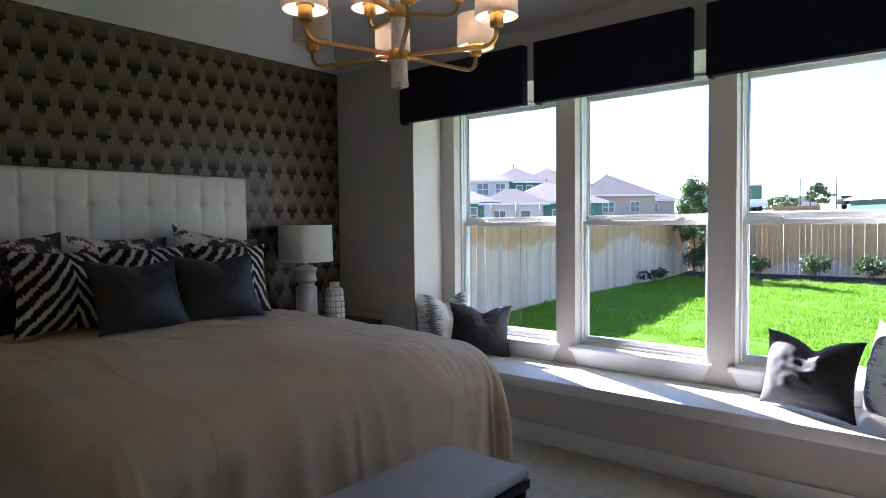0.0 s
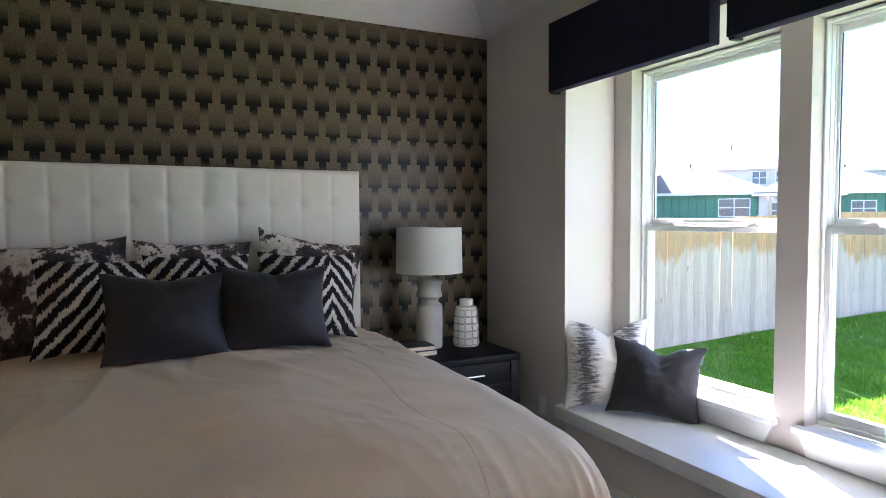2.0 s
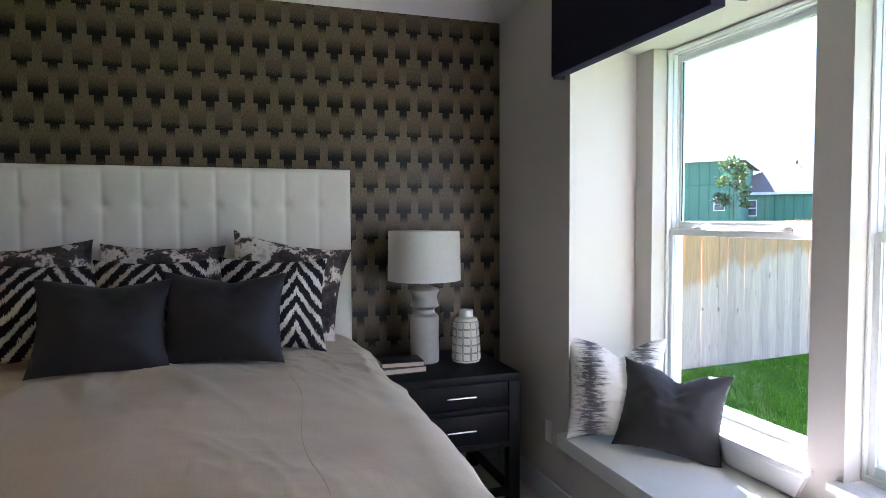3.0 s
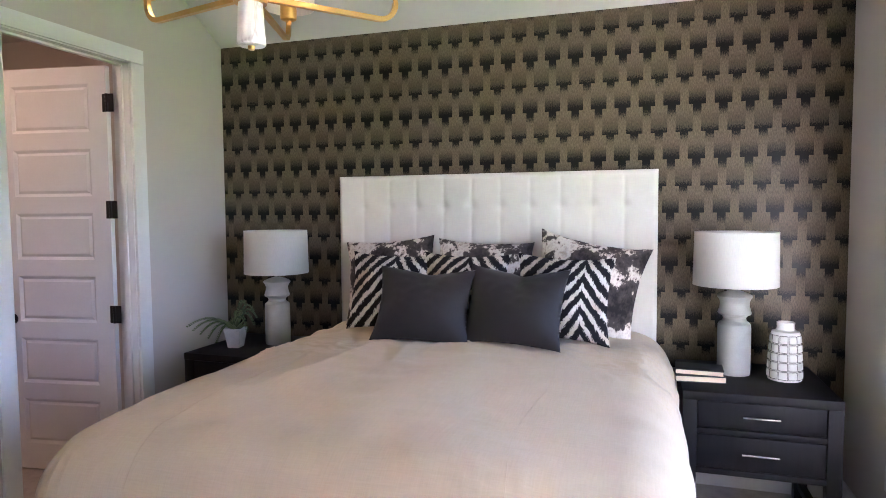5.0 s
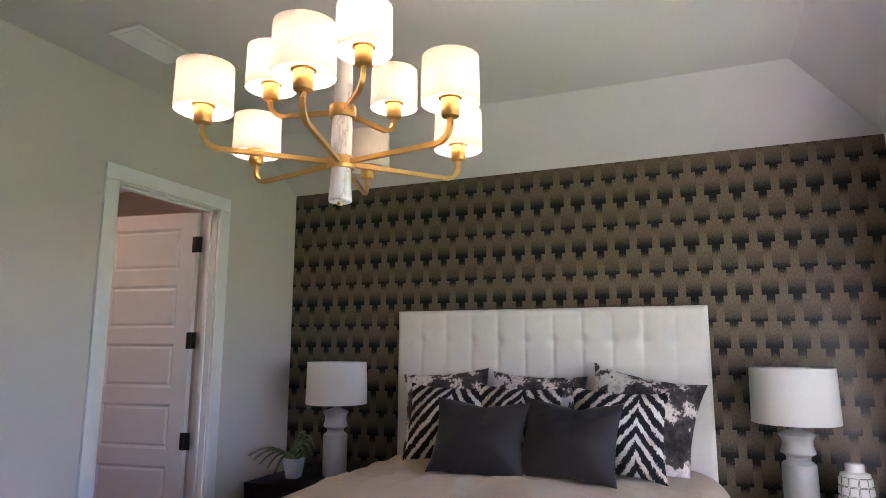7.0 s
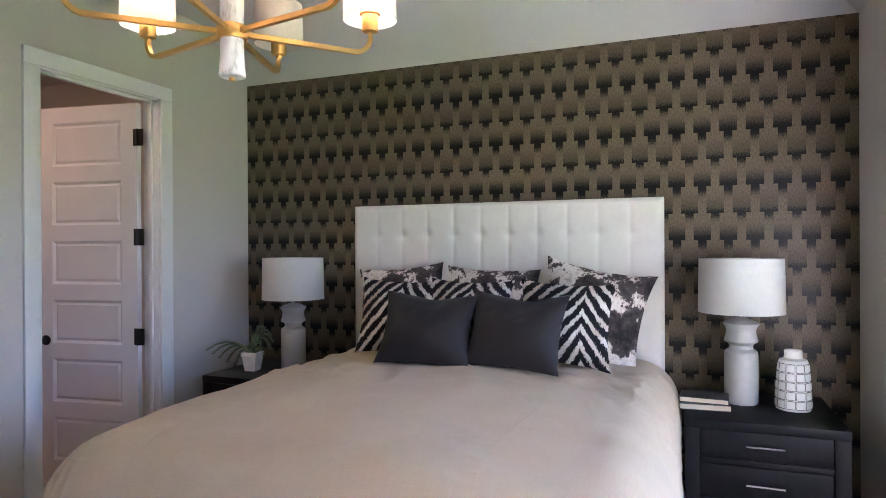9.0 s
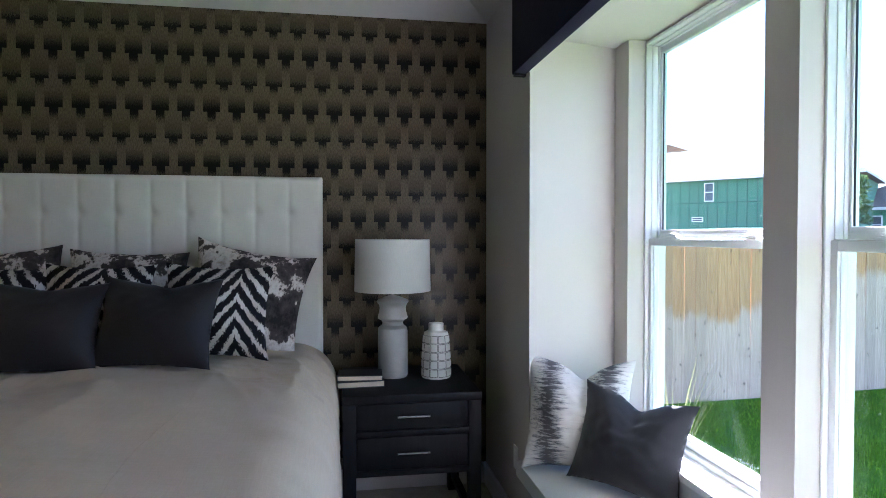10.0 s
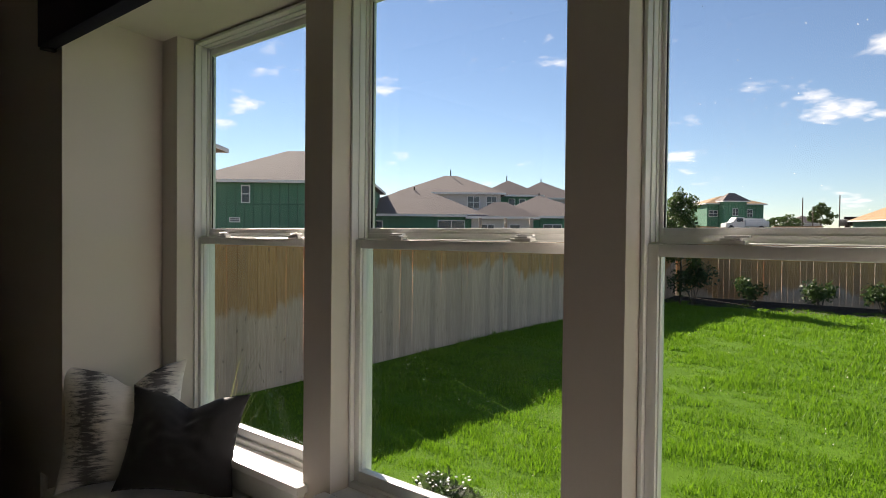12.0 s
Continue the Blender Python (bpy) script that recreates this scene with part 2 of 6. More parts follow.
def glass_material():
    m, nt, b = nodes_of("window_glass")
    nt.nodes.remove(b)
    tr = nt.nodes.new("ShaderNodeBsdfTransparent")
    tr.inputs[0].default_value = (0.93, 0.955, 0.95, 1)
    gl = nt.nodes.new("ShaderNodeBsdfGlossy")
    gl.inputs["Roughness"].default_value = 0.02
    lw = nt.nodes.new("ShaderNodeLayerWeight")
    lw.inputs["Blend"].default_value = 0.5
    fac = math_node(nt, "MULTIPLY_ADD", math_node(nt, "POWER", lw.outputs["Facing"], 5.0), 0.5, 0.025)
    mx = nt.nodes.new("ShaderNodeMixShader")
    nt.links.new(fac, mx.inputs[0])
    nt.links.new(tr.outputs[0], mx.inputs[1])
    nt.links.new(gl.outputs[0], mx.inputs[2])
    # sparse specks of dust and dried rain on the outside
    oc = nt.nodes.new("ShaderNodeTexCoord").outputs["Object"]
    mp = nt.nodes.new("ShaderNodeMapping")
    mp.inputs["Scale"].default_value = (1, 0, 1)
    nt.links.new(oc, mp.inputs[0])
    vo = nt.nodes.new("ShaderNodeTexVoronoi")
    vo.inputs["Scale"].default_value = 80.0
    nt.links.new(mp.outputs[0], vo.inputs["Vector"])
    pick = nt.nodes.new("ShaderNodeSeparateColor")
    nt.links.new(vo.outputs["Color"], pick.inputs[0])
    patchy = noise_of(nt, 5.0, 2, 0.5, (1, 0, 1), oc)
    some = math_node(nt, "GREATER_THAN", math_node(nt, "MULTIPLY", pick.outputs[0], patchy), 0.37)
    dot = math_node(nt, "LESS_THAN", vo.outputs["Distance"], math_node(nt, "MULTIPLY", pick.outputs[1], 0.085))
    speck = nt.nodes.new("ShaderNodeBsdfTranslucent")
    speck.inputs[0].default_value = (0.75, 0.75, 0.72, 1)
    mx2 = nt.nodes.new("ShaderNodeMixShader")
    nt.links.new(math_node(nt, "MULTIPLY", math_node(nt, "MULTIPLY", dot, some), 0.7), mx2.inputs[0])
    nt.links.new(mx.outputs[0], mx2.inputs[1])
    nt.links.new(speck.outputs[0], mx2.inputs[2])
    nt.links.new(mx2.outputs[0], nt.nodes["Material Output"].inputs["Surface"])
    return m


def zebra_material(name, warm, peak=0.015):
    """Ragged black chevrons on off-white; pillow coordinates: x across, z up."""
    m, nt, b = nodes_of(name)
    oc = nt.nodes.new("ShaderNodeTexCoord").outputs["Object"]
    sp = nt.nodes.new("ShaderNodeSeparateXYZ")
    nt.links.new(oc, sp.inputs[0])
    wob = noise_of(nt, 9.0, 3, 0.5, None, oc)
    rag = noise_of(nt, 150.0, 2, 0.7, (1, 1, 0.25), oc)
    ax = math_node(nt, "ABSOLUTE", math_node(nt, "SUBTRACT", sp.outputs["X"], peak))
    p = math_node(nt, "ADD", sp.outputs["Z"], math_node(nt, "MULTIPLY", math_node(nt, "POWER", ax, 0.82), 0.92))
    p = math_node(nt, "ADD", math_node(nt, "MULTIPLY", p, 12.2), math_node(nt, "MULTIPLY", wob, 0.75))
    p = math_node(nt, "ADD", p, math_node(nt, "MULTIPLY", rag, 0.70))
    s = math_node(nt, "SINE", math_node(nt, "MULTIPLY", p, 6.2832))
    f = math_node(nt, "MULTIPLY_ADD", s, 0.5, 0.5)
    cream = ramp_of(nt, noise_of(nt, 5.0, 2, 0.5, None, oc), [(0.42, (0.64, 0.60, 0.545)), (0.66, warm)])
    nt.links.new(mix_of(nt, ramp_of(nt, f, [(0.60, (0.0,) * 3), (0.75, (1.0,) * 3)]), (0.014, 0.012, 0.014), cream), b.inputs["Base Color"])
    b.inputs["Roughness"].default_value = 0.9
    b.inputs["Specular IOR Level"].default_value = 0.15
    bump_of(nt, b, rag, 0.4, 0.002)
    return m


def floral_material():
    """Blurred grey and brown blossom print on cream."""
    m, nt, b = nodes_of("floral_print")
    oc = nt.nodes.new("ShaderNodeTexCoord").outputs["Object"]
    big = noise_of(nt, 6.5, 4, 0.58, None, oc)
    fine = noise_of(nt, 60.0, 4, 0.7, (1, 1, 0.5), oc)
    f = math_node(nt, "ADD", math_node(nt, "MULTIPLY", big, 0.8), math_node(nt, "MULTIPLY", fine, 0.2))
    nt.links.new(ramp_of(nt, f, [(0.40, (0.022, 0.018, 0.018)), (0.515, (0.085, 0.066, 0.060)), (0.535, (0.55, 0.46, 0.39)), (0.57, (0.70, 0.63, 0.56)), (0.68, (0.36, 0.28, 0.225))]), b.inputs["Base Color"])
    b.inputs["Roughness"].default_value = 0.85
    b.inputs["Specular IOR Level"].default_value = 0.2
    return m


def fringe_material():
    """White hair-on-hide look: a ragged dark streaked band down each side of a white middle."""
    m, nt, b = nodes_of("brushstroke_print")
    oc = nt.nodes.new("ShaderNodeTexCoord").outputs["Object"]
    sp = nt.nodes.new("ShaderNodeSeparateXYZ")
    nt.links.new(oc, sp.inputs[0])
    streak = noise_of(nt, 40.0, 4, 0.75, (0.25, 1, 2.6), oc)
    wob = noise_of(nt, 7.0, 2, 0.5, None, oc)
    ax = math_node(nt, "ABSOLUTE", sp.outputs["X"])
    d = math_node(nt, "ABSOLUTE", math_node(nt, "SUBTRACT", ax, 0.125))
    d = math_node(nt, "ADD", d, math_node(nt, "MULTIPLY", math_node(nt, "SUBTRACT", streak, 0.5), 0.27))
    d = math_node(nt, "ADD", d, math_node(nt, "MULTIPLY", math_node(nt, "SUBTRACT", wob, 0.5), 0.08))
    nt.links.new(ramp_of(nt, d, [(0.018, (0.10, 0.098, 0.105)), (0.035, (0.30, 0.295, 0.30)), (0.070, (0.62, 0.60, 0.565)), (0.2, (0.72, 0.70, 0.655))]), b.inputs["Base Color"])
    b.inputs["Roughness"].default_value = 0.8
    bump_of(nt, b, streak, 0.4, 0.002)
    return m


M_MARBLE = marble_material()
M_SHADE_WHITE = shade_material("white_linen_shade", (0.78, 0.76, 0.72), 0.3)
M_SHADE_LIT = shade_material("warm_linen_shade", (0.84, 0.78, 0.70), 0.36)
M_BULB = emission_material("lit_bulb", (1.0, 0.77, 0.52), 3.2)
M_HALL_GLOW = emission_material("hall_glow", (1.0, 0.62, 0.36), 1.3)
M_GLASS = glass_material()
M_ZEBRA = zebra_material("zebra_chevron", (0.44, 0.34, 0.25), 0.022)
M_ZEBRA_ASKEW = zebra_material("zebra_chevron_off_centre", (0.44, 0.34, 0.25), 0.105)
M_FLORAL = floral_material()
M_FRINGE = fringe_material()


# ---------------------------------------------------------------- mesh helpers
def mesh_of(name, bm, smooth=None):
    me = bpy.data.meshes.new(name)
    bmesh.ops.recalc_face_normals(bm, faces=bm.faces)
    bm.to_mesh(me)
    bm.free()
    if smooth is not None:
        me.polygons.foreach_set("use_smooth", [True] * len(me.polygons))
        if smooth < 180:
            me.set_sharp_from_angle(angle=radians(smooth))
    return me


def part(name, bm, material, parent=None, label="", smooth=35, at=None):
    ob = new(name, mesh_of(name, bm, smooth))
    ob.data.materials.append(material)
    if at is not None:
        ob.matrix_basis = at
    if parent is not None:
        ob.parent = parent
    if label:
        ob["label"] = label
    return ob


def thing(name, m, label, category, group="", kind=""):
    """An Empty at a thing's base."""
    ob = new(name)
    ob.empty_display_size = 0.05
    ob.matrix_basis = m
    return tagged(ob, label, category, group, kind)


def box(bm, lo, hi, bevel=0.0, seg=2):
    """An axis-aligned box with rounded edges, added to bm."""
    lo, hi = Vector(lo), Vector(hi)
    r = bmesh.ops.create_cube(bm, size=1.0, matrix=Matrix.Translation((lo + hi) / 2) @ Matrix.Diagonal((*(hi - lo), 1)))
    if bevel > 0:
        edges = list({e for v in r["verts"] for e in v.link_edges})
        bmesh.ops.bevel(bm, geom=edges, offset=bevel, segments=seg, profile=0.5, affect="EDGES")
    return bm


def boxes(*specs, bevel=0.0, seg=2):
    bm = bmesh.new()
    for lo, hi in specs:
        box(bm, lo, hi, bevel, seg)
    return bm


def lathe(profile, steps=40, centre=(0, 0)):
    """A turned solid from (radius, height) pairs."""
    bm = bmesh.new()
    rings = []
    for r, z in profile:
        if r < 1e-5:
            rings.append([bm.verts.new((centre[0], centre[1], z))])
        else:
            rings.append([bm.verts.new((centre[0] + r * math.cos(2 * math.pi * k / steps), centre[1] + r * math.sin(2 * math.pi * k / steps), z)) for k in range(steps)])
    for a, b in zip(rings, rings[1:]):
        for k in range(steps):
            k2 = (k + 1) % steps
            if len(a) == 1 and len(b) > 1:
                bm.faces.new((a[0], b[k], b[k2]))
            elif len(b) == 1 and len(a) > 1:
                bm.faces.new((a[k], b[0], a[k2]))
            elif len(a) > 1:
                bm.faces.new((a[k], b[k], b[k2], a[k2]))
    return bm


def tube(points, radius, sides=10, square=False, caps=True):
    """A rod of round (or square) section along a line of points."""
    bm = bmesh.new()
    pts = [Vector(p) for p in points]
    rings = []
    for i, p in enumerate(pts):
        d = (pts[min(i + 1, len(pts) - 1)] - pts[max(i - 1, 0)]).normalized()
        side = d.cross((0, 0, 1))
        side = side.normalized() if side.length > 1e-3 else Vector((1, 0, 0))
        if rings and side.dot(last) < 0:
            side = -side
        last = side
        up = side.cross(d).normalized()
        n = 4 if square else sides
        r = radius if isinstance(radius, (int, float)) else radius[i]
        ring = []
        for k in range(n):
            a = 2 * math.pi * (k + (0.5 if square else 0)) / n
            ring.append(bm.verts.new(p + (side * math.cos(a) + up * math.sin(a)) * r * (1.414 if square else 1)))
        rings.append(ring)
    for a, b in zip(rings, rings[1:]):
        for k in range(len(a)):
            k2 = (k + 1) % len(a)
            bm.faces.new((a[k], a[k2], b[k2], b[k]))
    if caps:
        bm.faces.new(rings[0])
        bm.faces.new(list(reversed(rings[-1])))
    return bm


def grid_mesh(fn, nu, nv):
    """A sheet of quads: fn(u, v) for u and v in 0..1."""
    bm = bmesh.new()
    vs = [[bm.verts.new(fn(i / nu, j / nv)) for j in range(nv + 1)] for i in range(nu + 1)]
    for i in range(nu):
        for j in range(nv):
            bm.faces.new((vs[i][j], vs[i + 1][j], vs[i + 1][j + 1], vs[i][j + 1]))
    return bm


def smoothstep(a, b, x):
    x = min(1.0, max(0.0, (x - a) / (b - a)))
    return x * x * (3 - 2 * x)


# ---------------------------------------------------------------- structure
ROOM_X, DOOR_Y, WALL_Y = 5.3, -3.88, 0.02
H_LOW, H_HIGH, SLOPE = 2.74, 3.05, 0.50
SEAT_Y, SEAT_Z, RECESS_Z = 0.49, 0.44, 2.395
OPENINGS = ((0.894, 1.844), (1.997, 2.908), (3.073, 3.992))


def prism(points, z0, z1):
    """A plan outline raised from z0 to z1."""
    bm = bmesh.new()
    a = [bm.verts.new((x, y, z0)) for x, y in points]
    b = [bm.verts.new((x, y, z1)) for x, y in points]
    n = len(points)
    for k in range(n):
        bm.faces.new((a[k], a[(k + 1) % n], b[(k + 1) % n], b[k]))
    bm.faces.new(list(reversed(a)))
    bm.faces.new(b)
    return bm


def structure(name, bm, material, label, category, smooth=None):
    return tagged(part(name, bm, material, None, "", smooth), label, category, "", "structure")


structure("floor", boxes(((-0.15, -6.9, -0.12), (ROOM_X + 0.15, WALL_Y, 0.0))), M_CARPET, "beige cut-pile carpet across the bedroom floor", "floor")
structure("wall_west", boxes(((-0.15, DOOR_Y - 0.12, 0.0), (0.0, WALL_Y + 0.66, 2.95))), M_WALLPAPER, "accent wall papered in dark gold and black stepped tabs", "wall")
structure("wall_east", boxes(((ROOM_X, DOOR_Y - 0.12, 0.0), (ROOM_X + 0.15, WALL_Y + 0.66, 3.25))), M_WALL, "plain greige painted wall", "wall")

north = prism(((0.0, WALL_Y), (0.872, WALL_Y), (0.752, SEAT_Y), (0.894, SEAT_Y), (0.894, 0.68), (0.0, 0.68)), 0.0, 2.95)
for pts, z0, z1 in (
    (((3.992, 0.68), (3.992, SEAT_Y), (4.095, SEAT_Y), (4.000, WALL_Y), (ROOM_X, WALL_Y), (ROOM_X, 0.68)), 0.0, 2.95),
    (((0.872, WALL_Y), (4.000, WALL_Y), (4.095, SEAT_Y), (0.752, SEAT_Y)), RECESS_Z, 2.95),
    (((0.752, SEAT_Y), (4.095, SEAT_Y), (4.095, 0.68), (0.752, 0.68)), RECESS_Z, 2.95),
    (((0.752, SEAT_Y), (4.095, SEAT_Y), (4.095, 0.68), (0.752, 0.68)), -0.5, 0.540),
    (((1.844, SEAT_Y), (1.997, SEAT_Y), (1.997, 0.68), (1.844, 0.68)), 0.540, RECESS_Z),
    (((2.908, SEAT_Y), (3.073, SEAT_Y), (3.073, 0.68), (2.908, 0.68)), 0.540, RECESS_Z),
    (((0.872, WALL_Y + 0.003), (4.000, WALL_Y + 0.003), (4.000, WALL_Y + 0.03), (0.872, WALL_Y + 0.03)), 0.0, SEAT_Z - 0.075),
):
    src = prism(pts, z0, z1)
    tmp = bpy.data.meshes.new("tmp")
    src.to_mesh(tmp)
    src.free()
    north.from_mesh(tmp)
    bpy.data.meshes.remove(tmp)
structure("wall_north", north, M_WALL, "greige window wall with a deep recess and two piers", "wall")

# door wall with one opening
DX0, DX1, DZ = 0.850, 1.612, 2.452
structure("wall_south", boxes(((0.0, DOOR_Y - 0.12, 0.0), (DX0 - 0.012, DOOR_Y, 3.25)), ((DX1 + 0.012, DOOR_Y - 0.12, 0.0), (ROOM_X, DOOR_Y, 3.25)),
                              ((DX0 - 0.012, DOOR_Y - 0.12, DZ + 0.012), (DX1 + 0.012, DOOR_Y, 3.25))), M_WALL, "greige painted wall with a tall doorway", "wall")


def ceiling_mesh():
    bm = bmesh.new()
    y0, y1, x1 = DOOR_Y - 0.12, WALL_Y, ROOM_X + 0.15
    P = {k: bm.verts.new(v) for k, v in dict(
        a=(0, y0, H_LOW), b=(0, y1, H_LOW), c=(x1, y1, H_LOW), d=(SLOPE, y0, H_HIGH), e=(SLOPE, y1 - SLOPE, H_HIGH), f=(x1, y1 - SLOPE, H_HIGH), g=(x1, y0, H_HIGH),
        A=(0, y0, 3.3), B=(0, y1, 3.3), C=(x1, y1, 3.3), G=(x1, y0, 3.3)).items()}
    for f in ("abed", "bcfe", "defg", "ABCG", "aABb", "bBCc", "cCGgf", "GAadg"):
        bm.faces.new([P[k] for k in f])
    return bm


structure("ceiling", ceiling_mesh(), M_CEIL, "pale greige ceiling sloping down to two walls", "ceiling")

# baseboards
for n, lo, hi in (("west", (0.0, DOOR_Y + 0.016, 0.0), (0.016, WALL_Y - 0.016, 0.125)), ("north", (0.0, WALL_Y - 0.016, 0.0), (ROOM_X, WALL_Y, 0.125)),
                  ("south", (0.0, DOOR_Y, 0.0), (DX0 - 0.112, DOOR_Y + 0.016, 0.125)), ("south_b", (DX1 + 0.1, DOOR_Y, 0.0), (ROOM_X, DOOR_Y + 0.016, 0.125)),
                  ("east", (ROOM_X - 0.016, DOOR_Y + 0.016, 0.0), (ROOM_X, WALL_Y - 0.016, 0.125))):
    structure("baseboard", boxes((lo, hi), bevel=0.004), M_TRIM, "white painted baseboard along the wall", "baseboard")

# window seat: one thick white top in the recess
structure("window_seat_top", boxes(((0.845, -0.035, SEAT_Z - 0.075), (4.03, SEAT_Y - 0.002, SEAT_Z)), bevel=0.006), M_TRIM, "long white painted window seat", "window seat", 35)


def window(i, x0, x1):
    """A single-hung vinyl window in its opening: frame, two sashes, panes, two locks, stool and apron."""
    z0, z1 = 0.575, 2.385
    zm = 1.470
    w = tagged(thing(f"window_{i}", pose(0, 0, 0), "white vinyl single-hung window with a clear view of the yard", "window"), kind="structure")
    def ring(a, b, zlo, zhi, side, foot, head, ya, yb):
        """A rectangular frame between a and b: stiles of one width, a foot and a head rail."""
        return boxes(((a, ya, zlo), (a + side, yb, zhi)), ((b - side, ya, zlo), (b, yb, zhi)), ((a + side, ya, zhi - head), (b - side, yb, zhi)), ((a + side, ya, zlo), (b - side, yb, zlo + foot)), bevel=0.002)

    part("window_frame", ring(x0 + 0.002, x1 - 0.002, z0, z1, 0.011, 0.022, 0.013, 0.572, 0.672), M_VINYL, w)
    part("frame_step", ring(x0 + 0.0132, x1 - 0.0132, z0 + 0.0222, z1 - 0.0132, 0.007, 0.004, 0.010, 0.628, 0.671), M_VINYL, w)
    part("frame_bead", ring(x0 + 0.0132, x1 - 0.0132, zm, z1 - 0.0132, 0.004, 0.004, 0.006, 0.600, 0.6275), M_VINYL, w)
    b0, b1 = x0 + 0.0205, x1 - 0.0205
    up = ring(b0, b1, zm, z1 - 0.0235, 0.012, 0.040, 0.030, 0.640, 0.666)
    box(up, (b0 + 0.012, 0.632, zm), (b1 - 0.012, 0.6395, zm + 0.022), 0.002)
    part("upper_sash", up, M_VINYL, w)
    l0, l1 = x0 + 0.0135, x1 - 0.0135
    lo_sash = ring(l0, l1, z0 + 0.0225, zm - 0.001, 0.027, 0.040, 0.031, 0.588, 0.6265)
    for a, b in ((l0 + 0.027, l0 + 0.031), (l1 - 0.031, l1 - 0.027)):
        box(lo_sash, (a, 0.598, z0 + 0.064), (b, 0.6255, zm - 0.033), 0.001)
    part("lower_sash", lo_sash, M_VINYL, w)
    for nm, lo, hi in (("pane", (b0 + 0.009, 0.652, zm + 0.036), (b1 - 0.009, 0.657, z1 - 0.050)), ("pane", (l0 + 0.025, 0.611, z0 + 0.058), (l1 - 0.025, 0.616, zm - 0.028))):
        p = part(nm, boxes((lo, hi)), M_GLASS, w, "clear glass", None)
        p.visible_shadow = False
    for a, b in ((b0 + 0.0118, b0 + 0.0145), (b1 - 0.0145, b1 - 0.0118)):
        part("gasket", boxes(((a, 0.646, zm + 0.041), (b, 0.6515, z1 - 0.055))), M_BLACK, w, "thin dark glazing gasket", None)
    for k in (0.22, 0.78):
        cx = x0 + (x1 - x0) * k
        lk = boxes(((cx - 0.036, 0.592, zm - 0.0005), (cx + 0.036, 0.622, zm + 0.010)), ((cx - 0.022, 0.594, zm + 0.010), (cx + 0.024, 0.618, zm + 0.016)), ((cx - 0.010, 0.586, zm + 0.016), (cx + 0.046, 0.602, zm + 0.022)), bevel=0.002)
        part("sash_lock", lk, M_VINYL, w)
    part("window_stool", boxes(((x0 - 0.030, 0.440, 0.545), (x1 + 0.030, 0.4895, 0.575)), ((x0 + 0.002, 0.490, 0.541), (x1 - 0.002, 0.574, 0.575)), bevel=0.003), M_TRIM, w)
    ap = bmesh.new()
    q = [(x0 - 0.018, 0.5445), (x1 + 0.018, 0.5445), (x1 - 0.030, SEAT_Z + 0.006), (x0 + 0.030, SEAT_Z + 0.006)]
    f = [ap.verts.new((x, 0.4665, z)) for x, z in q]
    g = [ap.verts.new((x, 0.4885, z)) for x, z in q]
    ap.faces.new(f); ap.faces.new(g)
    for k in range(4):
        ap.faces.new((f[k], f[(k + 1) % 4], g[(k + 1) % 4], g[k]))
    part("window_apron", ap, M_TRIM, w, smooth=None)
    return w


for i, (a, b) in enumerate(OPENINGS):
    window(i + 1, a, b)

# valances: upholstered boxes over each window
for x0, x1 in ((0.795, 1.905), (1.985, 2.975), (3.055, 4.09)):
    v = tagged(part("valance", boxes(((x0, -0.045, 2.235), (x1, WALL_Y - 0.001, 2.620)), bevel=0.005), M_NAVY, None, "", 35), "navy fabric box valance fixed above a window", "valance", "window valances")
    part("valance_lining", boxes(((x0 + 0.008, -0.040, 2.222), (x0 + 0.035, WALL_Y - 0.004, 2.2345)), bevel=0.003), M_BLACK, v)

# door casing and lining
cs = boxes(((DX0 - 0.100, DOOR_Y + 0.0005, 0.0), (DX0 - 0.006, DOOR_Y + 0.019, DZ + 0.0055)), ((DX1 + 0.006, DOOR_Y + 0.0005, 0.0), (DX1 + 0.093, DOOR_Y + 0.019, DZ + 0.0055)),
           ((DX0 - 0.100, DOOR_Y + 0.0005, DZ + 0.006), (DX1 + 0.093, DOOR_Y + 0.019, DZ + 0.090)), bevel=0.003)
structure("trim_door_casing", cs, M_TRIM, "flat white door casing", "door casing", 35)
jm = boxes(((DX0 - 0.0115, DOOR_Y - 0.119, 0.0), (DX0, DOOR_Y, DZ)), ((DX1, DOOR_Y - 0.119, 0.0), (DX1 + 0.0115, DOOR_Y, DZ)), ((DX0 - 0.0115, DOOR_Y - 0.119, DZ), (DX1 + 0.0115, DOOR_Y, DZ + 0.0115)),
           ((DX0 + 0.0005, DOOR_Y - 0.075, 0.0), (DX0 + 0.012, DOOR_Y - 0.042, DZ - 0.001)), ((DX1 - 0.012, DOOR_Y - 0.075, 0.0), (DX1 - 0.0005, DOOR_Y - 0.042, DZ - 0.001)), ((DX0 + 0.013, DOOR_Y - 0.075, DZ - 0.013), (DX1 - 0.013, DOOR_Y - 0.042, DZ - 0.001)), bevel=0.0015)
structure("trim_door_jamb", jm, M_TRIM, "white door jamb with stop moulding", "door jamb", 35)

